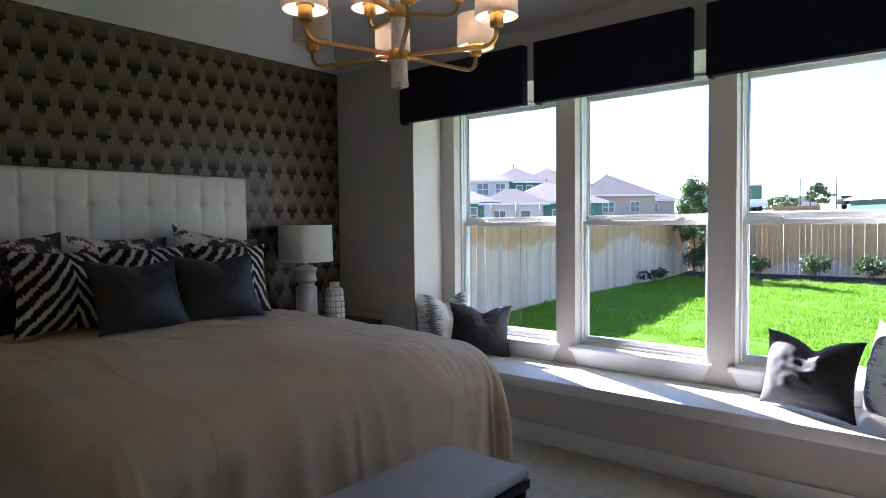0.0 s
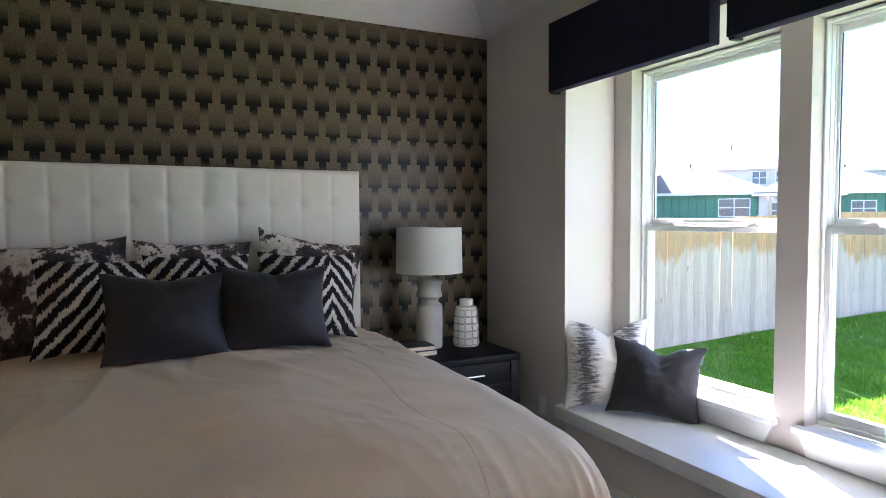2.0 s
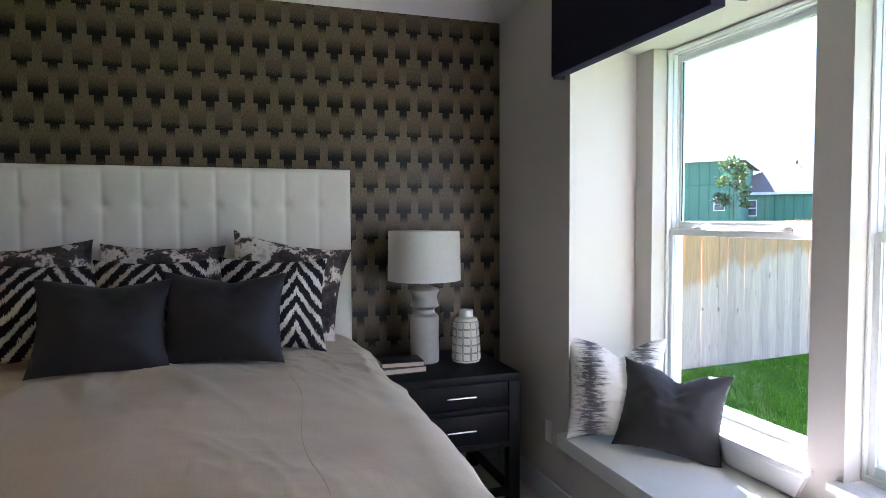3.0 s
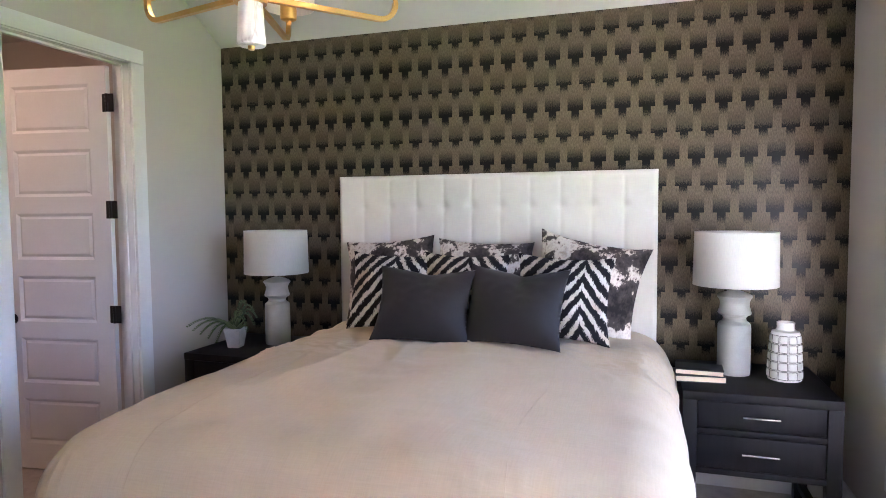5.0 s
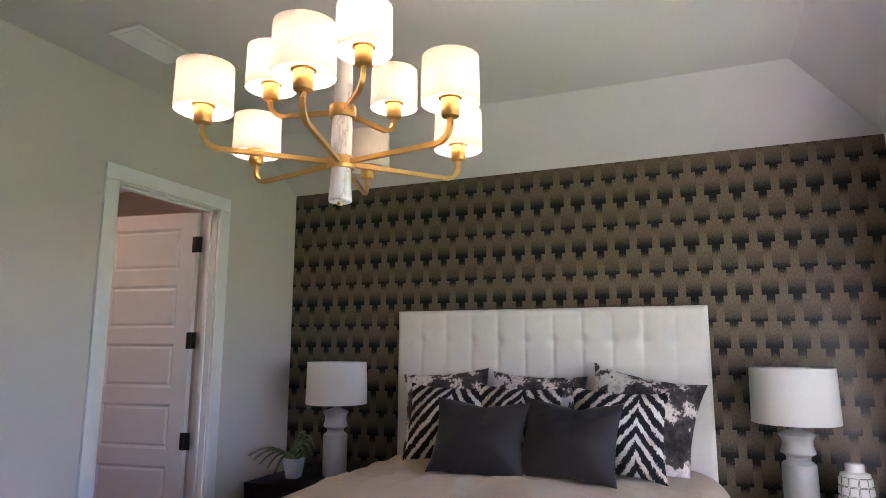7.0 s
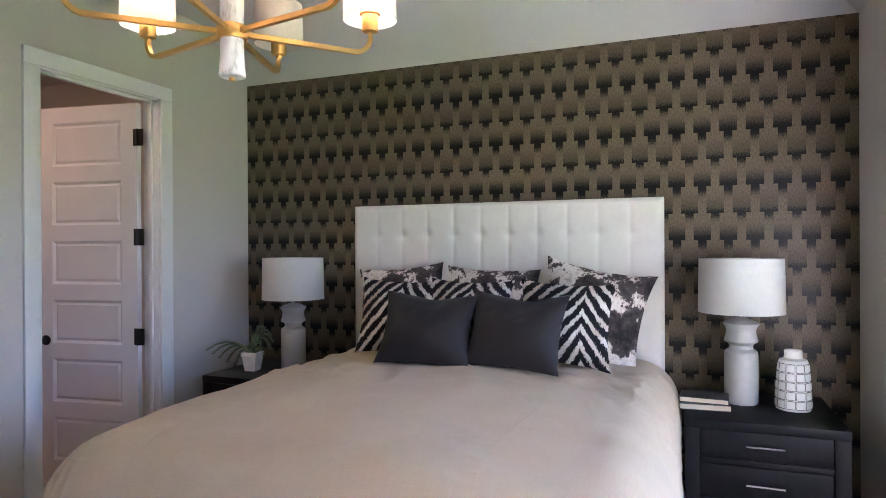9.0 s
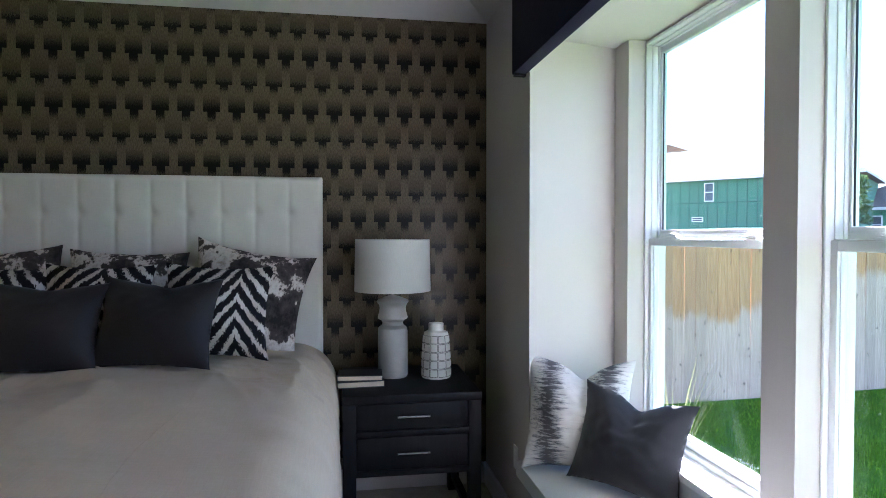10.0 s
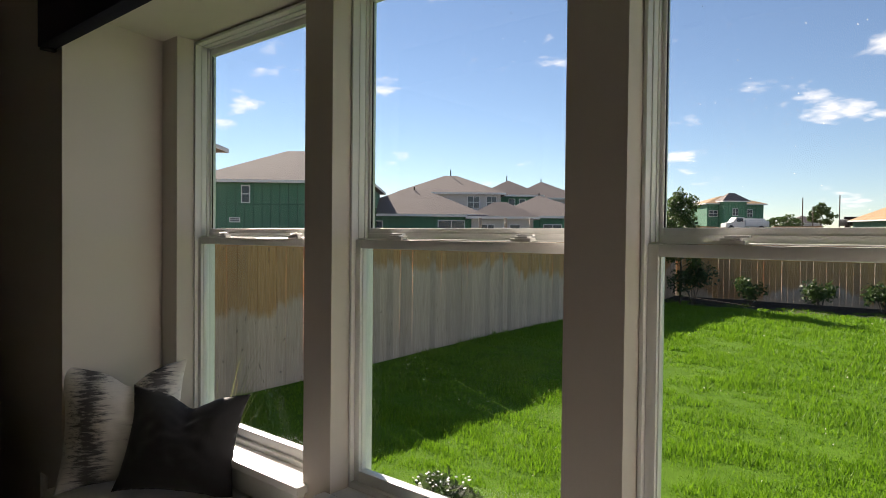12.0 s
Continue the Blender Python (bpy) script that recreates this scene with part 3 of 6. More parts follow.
# the room past the door
structure("wall_hall_west", boxes(((0.05, -6.9, 0.0), (0.15, DOOR_Y - 0.121, 2.9))), M_WALL, "greige wall in the room past the door", "wall")
structure("wall_hall_south", boxes(((0.151, -6.9, 0.0), (2.6, -6.8, 2.9))), M_WALL, "greige wall at the end of the room past the door", "wall")
structure("wall_hall_east", boxes(((2.6, -6.9, 0.0), (2.7, DOOR_Y - 0.121, 2.9))), M_WALL, "greige wall in the room past the door", "wall")
structure("ceiling_hall", boxes(((0.05, -6.9, 2.9), (2.7, DOOR_Y - 0.121, 3.0))), M_CEIL, "pale ceiling of the room past the door", "ceiling")

# unseen: eave added to cut high sun, slab added against light leaks
structure("unseen_eave", boxes(((-0.6, 0.681, 2.80), (5.9, 1.20, 2.96)), ((-0.6, -7.2, 3.31), (5.9, 0.68, 3.40)), bevel=0.01), M_TRIM, "unseen white soffit added above the windows to cut high sun", "eave")
# unseen warm disc, added to brighten the door and the room past it
hl = tagged(part("hall_fill_light", lathe([(0, 2.86), (0.14, 2.862), (0.15, 2.875), (0.15, 2.8995), (0, 2.8995)], 32), M_HALL_GLOW, None, at=pose(1.85, -4.85, 0)), "added glowing disc, out of view, that warms the next room", "ceiling light")


def door_leaf():
    """A tall six-panel door, hinged at its local origin and running along +x."""
    W, T, H = 0.752, 0.035, 2.425
    d = tagged(thing("door_1", pose(DX0 + 0.050, DOOR_Y - 0.121, 0.012, 0, 0, -82), "white six-panel door standing open into the next room", "door"), kind="structure")
    st, n = 0.115, 6
    rail = 0.10
    ph = (H - 0.10 - 0.16 - rail * (n - 1)) / n
    bm = boxes(((0, -T, 0), (st, 0, H)), ((W - st, -T, 0), (W, 0, H)), ((st, -T, 0), (W - st, 0, 0.16)), ((st, -T, H - 0.10), (W - st, 0, H)))
    zs = []
    z = 0.16
    for k in range(n):
        zs.append((z, z + ph))
        z += ph + rail
        if k < n - 1:
            box(bm, (st, -T, zs[-1][1]), (W - st, 0, zs[-1][1] + rail))
    part("leaf", bm, M_DOOR, d, smooth=None)
    for a, b in zs:
        pb = bmesh.new()
        for s in (1, -1):
            y_in, y_out = (-0.011, -0.004) if s > 0 else (-T + 0.011, -T + 0.004)
            o = [(st, a), (W - st, a), (W - st, b), (st, b)]
            i1 = [(st + 0.018, a + 0.018), (W - st - 0.018, a + 0.018), (W - st - 0.018, b - 0.018), (st + 0.018, b - 0.018)]
            i2 = [(st + 0.034, a + 0.034), (W - st - 0.034, a + 0.034), (W - st - 0.034, b - 0.034), (st + 0.034, b - 0.034)]
            R = [[pb.verts.new((x, yy, zz)) for x, zz in ring] for ring, yy in ((o, -0.0005 if s > 0 else -T + 0.0005), (i1, y_in), (i2, y_out))]
            for r0, r1 in zip(R, R[1:]):
                for k in range(4):
                    pb.faces.new((r0[k], r0[(k + 1) % 4], r1[(k + 1) % 4], r1[k]))
            pb.faces.new(R[2])
        part("panel", pb, M_DOOR, d, smooth=None)
    for z in (0.22, 0.97, 1.59, 2.21):
        hb = boxes(((-0.046, -0.004, z - 0.052), (0.024, 0.005, z + 0.052)), bevel=0.002)
        cy = lathe([(0, z - 0.052), (0.009, z - 0.052), (0.009, z + 0.052), (0, z + 0.052)], 12, (-0.008, 0.006))
        m2 = bpy.data.meshes.new("tmp"); cy.to_mesh(m2); cy.free(); hb.from_mesh(m2); bpy.data.meshes.remove(m2)
        part("hinge", hb, M_BLACK, d, "black hinge")
    kb = lathe([(0, 0), (0.032, 0), (0.032, 0.008), (0.012, 0.012), (0.011, 0.03), (0.026, 0.04), (0.028, 0.055), (0.018, 0.064), (0, 0.066)], 24)
    for s in (1, -1):
        k = part("knob", kb.copy(), M_BLACK, d, "black round door knob")
        k.matrix_basis = pose(W - 0.065, 0.0 if s > 0 else -T, 0.93, -90 if s > 0 else 90, 0, 0)
    kb.free()
    return d


door_leaf()

# small wall fittings
op = tagged(part("outlet", boxes(((0.633, WALL_Y - 0.007, 0.325), (0.703, WALL_Y - 0.0005, 0.440)), bevel=0.002), M_TRIM, None), "white duplex wall outlet beside the window seat", "outlet")
part("socket", boxes(((0.652, WALL_Y - 0.009, 0.342), (0.684, WALL_Y - 0.0072, 0.374)), ((0.652, WALL_Y - 0.009, 0.391), (0.684, WALL_Y - 0.0072, 0.423)), bevel=0.0008), M_VINYL, op)


# ---------------------------------------------------------------- bed
BED_Y, BED_HALF = -1.930, 0.990


def headboard():
    """Upholstered slab with eleven channels and rows of pulled tufts."""
    hb = thing("headboard", pose(0, BED_Y, 0), "tall cream linen headboard with vertical tufted channels", "headboard")
    cols, W, H, Z0 = 11, 2 * BED_HALF, 1.808, 0.25
    rows = (1.605, 1.330, 1.055, 0.78)

    def front(u, v):
        y = (u - 0.5) * W
        z = Z0 + v * (H - Z0)
        c = u * cols
        seam = abs(c - round(c)) if 0.5 < c < cols - 0.5 else 0.5
        dep = 0.0
        # faint fold along each seam, deep pull at each tuft
        dep -= 0.0038 * math.exp(-(seam / 0.06) ** 2)
        if 0.5 < c < cols - 0.5:
            for r in rows:
                dep -= 0.015 * math.exp(-((seam / 0.17) ** 2 + ((z - r) / 0.034) ** 2))
                dep -= 0.0018 * math.exp(-((seam / 0.3) ** 2 + ((z - r) / 0.012) ** 2))
        dep += 0.0045 * (1 - (2 * (c - math.floor(c)) - 1) ** 2)
        # rounded outer edge
        ed = min(min(u, 1 - u) * W, (1 - v) * (H - Z0))
        dep -= 0.018 * (1 - smoothstep(0, 0.022, ed))
        return (0.104 + dep, y, z)

    bm = grid_mesh(front, 264, 150)
    edges = [e for e in bm.edges if e.is_boundary]
    ex = bmesh.ops.extrude_edge_only(bm, edges=edges)
    for v in ex["geom"]:
        if isinstance(v, bmesh.types.BMVert):
            v.co.x = 0.008
    back = [e for e in bm.edges if e.is_boundary]
    bmesh.ops.contextual_create(bm, geom=back)
    part("padded_panel", bm, M_HEADBOARD, hb, smooth=60)
    for s in (-1, 1):
        part("leg", boxes(((0.03, s * 0.88 - 0.03, 0.0), (0.09, s * 0.88 + 0.03, 0.26)), bevel=0.004), M_BLACKWOOD, hb)
    return hb


headboard()

bed = thing("bed_base", pose(0, BED_Y, 0), "king-size upholstered bed base with a mattress under the duvet", "bed")
part("mattress", boxes(((0.135, -0.93, 0.42), (2.17, 0.93, 0.74)), bevel=0.06, seg=4), M_HEADBOARD, bed)
part("box_spring", boxes(((0.135, -0.93, 0.17), (2.17, 0.93, 0.415)), bevel=0.02), M_HEADBOARD, bed)
for sx in (0.25, 2.05):
    for sy in (-0.82, 0.82):
        part("leg", boxes(((sx - 0.03, sy - 0.03, 0.0), (sx + 0.03, sy + 0.03, 0.169)), bevel=0.003), M_BLACKWOOD, bed)


def duvet_point(s, t):
    """A point of the draped duvet: s runs from the headboard over the foot, t across from side to side (metres on the cloth)."""
    X1, HALF, R, TOP = 2.135, 0.845 if t >= 0 else 0.815, 0.225, 0.890
    arc = R * math.pi / 2
    ds = max(0.0, s - X1)
    dt = max(0.0, abs(t) - HALF)
    d = math.hypot(ds, dt)
    d = min(d, arc + 0.44)
    if d > 0:
        nx, ny = ds / math.hypot(ds, dt), dt / math.hypot(ds, dt)
    else:
        nx, ny = 0.0, 0.0
    if d < arc:
        out, down = R * math.sin(d / R), R * (1 - math.cos(d / R))
    else:
        out, down = R + 0.02 * (d - arc), R + (d - arc)
    sg = 1 if t >= 0 else -1
    x = min(s, X1) + nx * out
    y = sg * (min(abs(t), HALF) + ny * out)
    z = TOP - down
    # crown over the middle, soft quilt billows
    z += 0.045 * (1 - (min(abs(t), HALF) / HALF) ** 2) * smoothstep(0.0, 0.5, s) - 0.02 * smoothstep(1.5, 2.1, s)
    b = noise.noise(Vector((s * 2.1, t * 2.3, 1.7))) * 0.018 + noise.noise(Vector((s * 5.5, t * 4.0 + 3, 5.2))) * 0.009 + noise.noise(Vector((s * 11.0, t * 9.0 + 1, 2.2))) * 0.0028
    b += 0.020 * max(0, noise.noise(Vector((s * 2.0 + t * 1.2, t * 9.0 - s * 2.5, 9.4)))) * smoothstep(0.3, 0.6, s) * (1 - smoothstep(1.0, 1.6, s))
    wr = noise.noise(Vector((s * 7.0 + 2, t * 1.6, 3.3)))
    b += 0.019 * wr * wr * (1 - smoothstep(0.5, 1.3, s))
    ridge = 1 - abs(noise.noise(Vector((s * 3.2 + t * 2.0, t * 11.0 - s * 5.0, 4.4))))
    ridge2 = 1 - abs(noise.noise(Vector((s * 9.0 - t * 3.0, t * 5.0 + s * 3.0, 6.1))))
    b += (0.0115 * ridge ** 8 + 0.0085 * ridge2 ** 9) * smoothstep(-0.25, 0.35, noise.noise(Vector((s * 1.6, t * 1.4, 12.3)))) * (1 - 0.6 * smoothstep(1.3, 2.0, s))
    fan = math.atan2(t + 0.15, s + 0.55)
    crease = 1 - abs(noise.noise(Vector((fan * 9.0, s * 1.3, 21.4))))
    b += 0.007 * crease ** 10 * smoothstep(0.75, 1.0, s) * (1 - smoothstep(1.25, 1.85, s))
    # hanging folds that open towards the hem
    hang = smoothstep(0.05, 0.62, d)
    if d > 0:
        run = s * 1.0 if ds == 0 else (X1 + math.atan2(dt * sg, ds) * 0.6 + t * 1.0)
        ph = run * 31 + 3.6 * noise.noise(Vector((run * 2.3, 7.7 + d * 1.5, sg)))
        amp = 0.022 + 0.040 * smoothstep(0.2, 0.8, ds / (ds + dt + 1e-6)) * smoothstep(0.1, 0.5, dt / (ds + dt + 1e-6) + 0.15)
        f = (0.5 + 0.5 * math.sin(ph)) ** 2.2 * amp * hang * (0.6 + 0.6 * noise.noise(Vector((run * 1.3, 2.2, 8.1))))
        x += nx * (f + b * 0.5)
        y += sg * ny * (f + b * 0.5)
        flare = 0.035 * (2 * nx * ny) ** 2 * smoothstep(0.15, 0.6, d)
        x += nx * flare
        y += sg * ny * flare
    z += b * (1 - hang)
    return Vector((x, y, max(z, 0.19)))


DUVET = thing("duvet", pose(0, BED_Y, 0), "rumpled tan linen duvet hanging over the bed's sides and foot", "duvet")
S1, T1 = 2.135 + 0.353 + 0.42, 0.845 + 0.353 + 0.42


def duvet_sheet(u, v):
    return duvet_point(0.150 + u * (S1 - 0.150), (v - 0.5) * 2 * T1)


sheet = grid_mesh(duvet_sheet, 250, 270)
part("cover", sheet, M_DUVET, DUVET, smooth=180)
for tt in (-0.60, 0.56):
    n = 140
    pts = [duvet_point(1.15 + (S1 - 1.16) * k / n, tt + 0.02 * math.sin(k * 0.08)) + Vector((0, 0, 0.0001)) for k in range(n + 1)]
    part("seam", tube(pts, 0.0011, 6), M_DUVET, DUVET, "narrow stitched seam")


def pillow(name, w, h, t, material, label, m, category="pillow", group="", chop=0.0, ear=0.035, soft=1.0, seed=0):
    """A stuffed square cushion standing on its lower edge: x across, z up, y through; pinched corners, optional dent in the top edge."""
    n = 44

    def face(sign):
        def fn(u, v):
            a, b = 2 * u - 1, 2 * v - 1
            # edges bow in between the corners
            ex = 1 - ear * 2.2 * (1 - abs(b) ** 2.2)
            ez = 1 - ear * 2.2 * (1 - abs(a) ** 2.2)
            x, z = a * w / 2 * ex, b * h / 2 * ez
            k = max(0.0, (1 - abs(a) ** 2.3)) ** 0.78 * max(0.0, (1 - abs(b) ** 2.3)) ** 0.78
            y = sign * t * 0.58 * k
            if chop:
                g = math.exp(-(abs(a - 0.08) / 0.30) ** 1.5) * smoothstep(-0.2, 1.0, b)
                z -= chop * g
                y *= 1 - 0.35 * g
            wv = noise.noise(Vector((a * 1.7 + seed, b * 1.7, sign * 3 + seed)))
            cr = noise.noise(Vector((a * 5 + seed, b * 5, sign * 2.1)))
            y += sign * k * (soft * (0.016 * wv + 0.007 * cr)) + 0.014 * (abs(a * b) ** 1.5) * math.sin(seed + a * 3)
            z += 0.004 * cr
            return (x, y, z + h / 2)
        return fn

    bm = grid_mesh(face(1), n, n)
    tmp = bpy.data.meshes.new("tmp")
    b2 = grid_mesh(face(-1), n, n)
    b2.to_mesh(tmp); b2.free()
    bm.from_mesh(tmp)
    bpy.data.meshes.remove(tmp)
    bmesh.ops.remove_doubles(bm, verts=bm.verts, dist=0.0006)
    ob = part(name, bm, material, None, "", 180)
    ob.matrix_basis = m
    tagged(ob, label, category, group)
    return ob

# cushions against the headboard: x across the bed is world y
def on_bed(x, y, z, lean, turn=0, roll=0):
    return Matrix.Translation((x, y, z)) @ pose(0, 0, 0, 0, 0, 90 + turn) @ pose(0, 0, 0, -lean, 0, 0) @ pose(0, 0, 0, 0, roll, 0)


G = "cushions on the bed"
pillow("euro_pillow", 0.58, 0.54, 0.20, M_FLORAL, "large blossom-print cushion in grey and cream", on_bed(0.36, -2.46, 0.89, 14, 0, -5), group=G, seed=1)
pillow("euro_pillow", 0.58, 0.52, 0.18, M_FLORAL, "large blossom-print cushion behind the striped ones", on_bed(0.34, -1.92, 0.90, 14, 0, 2), group=G, seed=2)
pillow("euro_pillow", 0.62, 0.56, 0.20, M_FLORAL, "large blossom-print cushion propped askew at the headboard", on_bed(0.36, -1.375, 0.885, 13, 0, 11), group=G, ear=0.055, seed=3)
pillow("zebra_pillow", 0.49, 0.44, 0.16, M_ZEBRA, "black and white zebra-chevron cushion", on_bed(0.68, -2.345, 0.925, 14, 5, 2), group=G, ear=0.05, seed=4)
pillow("zebra_pillow", 0.48, 0.445, 0.16, M_ZEBRA, "black and white zebra-chevron cushion in the middle", on_bed(0.69, -1.925, 0.925, 14, 0, 1), group=G, ear=0.05, seed=5)
pillow("zebra_pillow", 0.50, 0.445, 0.16, M_ZEBRA_ASKEW, "black and white zebra-chevron cushion", on_bed(0.69, -1.415, 0.918, 13, -4, 2), group=G, ear=0.05, seed=6)
pillow("charcoal_pillow", 0.505, 0.405, 0.16, M_CHARCOAL, "plain charcoal cushion with a dented top", on_bed(0.945, -2.070, 0.925, 27, 6, 2), group=G, chop=0.020, ear=0.045, soft=0.4, seed=7)
pillow("charcoal_pillow", 0.51, 0.41, 0.16, M_CHARCOAL, "plain charcoal cushion with a dented top", on_bed(0.912, -1.628, 0.928, 27, -4, 2), group=G, chop=0.026, ear=0.045, soft=0.4, seed=8)

# cushions on the window seat
G = "cushions on the window seat"
pillow("brushstroke_pillow", 0.49, 0.51, 0.17, M_FRINGE, "white cushion with ragged dark brushstroke bands", Matrix.Translation((1.062, 0.175, SEAT_Z)) @ pose(0, 0, 0, 0, 0, 60) @ pose(0, 0, 0, -13, 0, 0), group=G, chop=0.075, ear=0.055, seed=9)
pillow("slate_pillow", 0.49, 0.42, 0.17, M_GREYPILLOW, "slate grey cushion with a dented top", Matrix.Translation((1.30, 0.265, SEAT_Z)) @ pose(0, 0, 0, 0, 0, 40) @ pose(0, 0, 0, -18, 4, 0), group=G, chop=0.055, ear=0.055, seed=10)
pillow("slate_pillow", 0.52, 0.42, 0.17, M_GREYPILLOW, "slate grey cushion with a dented top", Matrix.Translation((3.49, 0.19, SEAT_Z)) @ pose(0, 0, 0, 0, 0, -20) @ pose(0, 0, 0, -12, 0, 0), group=G, chop=0.065, ear=0.05, seed=11)
pillow("brushstroke_pillow", 0.50, 0.50, 0.18, M_FRINGE, "white cushion with ragged dark brushstroke bands", Matrix.Translation((3.86, 0.22, SEAT_Z)) @ pose(0, 0, 0, 0, 0, -55) @ pose(0, 0, 0, -10, 0, 0), group=G, chop=0.09, ear=0.05, seed=12)


def end_bench():
    """Upholstered bench at the bed's foot: padded top with a dark welt, on a black frame."""
    b = thing("foot_bench", pose(2.595, -2.060, 0), "upholstered lilac-grey bench at the foot of the bed", "bench")
    bm = boxes(((-0.222, -0.63, 0.440), (0.222, 0.63, 0.49)), bevel=0.022, seg=4)
    part("seat", bm, M_BENCHSEAT, b)
    part("frame", boxes(((-0.221, -0.629, 0.402), (0.221, 0.629, 0.4395)), bevel=0.004), M_BLACKWOOD, b)
    for sx in (-0.19, 0.19):
        for sy in (-0.59, 0.59):
            part("leg", boxes(((sx - 0.022, sy - 0.022, 0.0), (sx + 0.022, sy + 0.022, 0.4015)), bevel=0.003), M_BLACKWOOD, b)
    return b


end_bench()


def nightstand():
    """Two-drawer table with square legs and a low shelf; front faces +x, origin at the back left on the floor."""
    D, W, H = 0.66, 0.67, 0.725
    n = thing("nightstand", pose(0.03, -0.832, 0), "black wood nightstand with two drawers and chrome pulls", "nightstand", "nightstands")
    lw = 0.062
    part("tabletop", boxes(((0, 0, H - 0.042), (D, W, H)), bevel=0.003), M_BLACKWOOD, n)
    for x in (0, D - lw - 0.002):
        for y in (0.001, W - lw - 0.001):
            part("leg", boxes(((x + 0.001, y, 0), (x + lw, y + lw, H - 0.0425)), bevel=0.003), M_BLACKWOOD, n)
    part("carcass", boxes(((0.012, lw + 0.001, 0.335), (D - 0.020, W - lw - 0.001, H - 0.043)), ((lw + 0.001, 0.010, 0.335), (D - lw - 0.004, W - 0.010, H - 0.043))), M_BLACKWOOD, n, smooth=None)
    part("rail", boxes(((D - 0.021, lw + 0.0005, 0.525), (D - 0.004, W - lw - 0.0005, 0.552)), ((D - 0.021, lw + 0.0005, 0.334), (D - 0.004, W - lw - 0.0005, 0.362)), bevel=0.001), M_BLACKWOOD, n)
    for z0, z1 in ((0.365, 0.521), (0.556, 0.680)):
        dr = part("drawer_front", boxes(((D - 0.0195, lw + 0.005, z0), (D - 0.007, W - lw - 0.005, z1)), bevel=0.0015), M_BLACKWOOD, n)
        zc = (z0 + z1) / 2 + 0.005
        hd = tube([(D + 0.022, W / 2 - 0.078, zc), (D + 0.022, W / 2 + 0.078, zc)], 0.0055, 12)
        for s in (-1, 1):
            m2 = bpy.data.meshes.new("tmp")
            q = tube([(D - 0.008, W / 2 + s * 0.05, zc), (D + 0.022, W / 2 + s * 0.05, zc)], 0.004, 8)
            q.to_mesh(m2); q.free(); hd.from_mesh(m2); bpy.data.meshes.remove(m2)
        part("handle", hd, M_CHROME, dr, "chrome bar pull")
    part("stretcher", boxes(((D - 0.052, lw + 0.0005, 0.070), (D - 0.016, W - lw - 0.0005, 0.105)), bevel=0.002), M_BLACKWOOD, n)
    for y in (0.014, W - 0.050):
        part("stretcher", boxes(((lw + 0.0015, y, 0.070), (D - lw - 0.003, y + 0.036, 0.105)), bevel=0.002), M_BLACKWOOD, n)
    return n


ns = nightstand()
ns2 = copy_thing(ns, pose(0.03, -3.69, 0))

NS_TOP = 0.725


def table_lamp(x, y):
    L = thing("table_lamp", pose(x, y, NS_TOP), "grey turned ceramic table lamp with a white drum shade", "table lamp", "bedside lamps")
    prof = [(0, 0), (0.076, 0), (0.079, 0.006), (0.080, 0.02), (0.080, 0.245), (0.078, 0.262), (0.070, 0.270), (0.058, 0.278), (0.055, 0.292), (0.060, 0.303), (0.078, 0.313), (0.081, 0.320), (0.078, 0.330), (0.072, 0.350), (0.070, 0.372), (0.075, 0.388), (0.084, 0.400), (0.086, 0.406), (0.080, 0.414), (0.045, 0.428), (0.024, 0.435), (0.012, 0.437), (0, 0.437)]
    part("base", lathe(prof, 48), M_CERAMIC, L)
    part("neck", lathe([(0, 0.437), (0.011, 0.437), (0.011, 0.50), (0.007, 0.502), (0.007, 0.66), (0, 0.66)], 16), M_CHROME, L)
    z0, z1, r = 0.462, 0.737, 0.203
    sh = lathe([(r, z0), (r + 0.002, z0 + 0.002), (r - 0.003, z1), (r - 0.006, z1), (r - 0.003, z0)], 64)
    part("shade", sh, M_SHADE_WHITE, L, "white linen drum shade", 60)
    for zz, rr in ((z0 + 0.002, r), (z1 - 0.001, r - 0.004)):
        part("shade_rim", tube([(rr * math.cos(a), rr * math.sin(a), zz) for a in [2 * math.pi * k / 64 for k in range(65)]], 0.0026, 6, caps=False), M_SHADE_WHITE, L)
    sp = bmesh.new()
    for k in range(3):
        a = 2 * math.pi * k / 3 + 0.4
        q = tube([(0, 0, 0.655), (r * 0.985 * math.cos(a), r * 0.985 * math.sin(a), z1 - 0.012)], 0.002, 6)
        m2 = bpy.data.meshes.new("tmp"); q.to_mesh(m2); q.free(); sp.from_mesh(m2); bpy.data.meshes.remove(m2)
    part("spider", sp, M_CHROME, L)
    return L


lamp = table_lamp(0.285, -0.563)
copy_thing(lamp, pose(0.275, -3.29, NS_TOP))


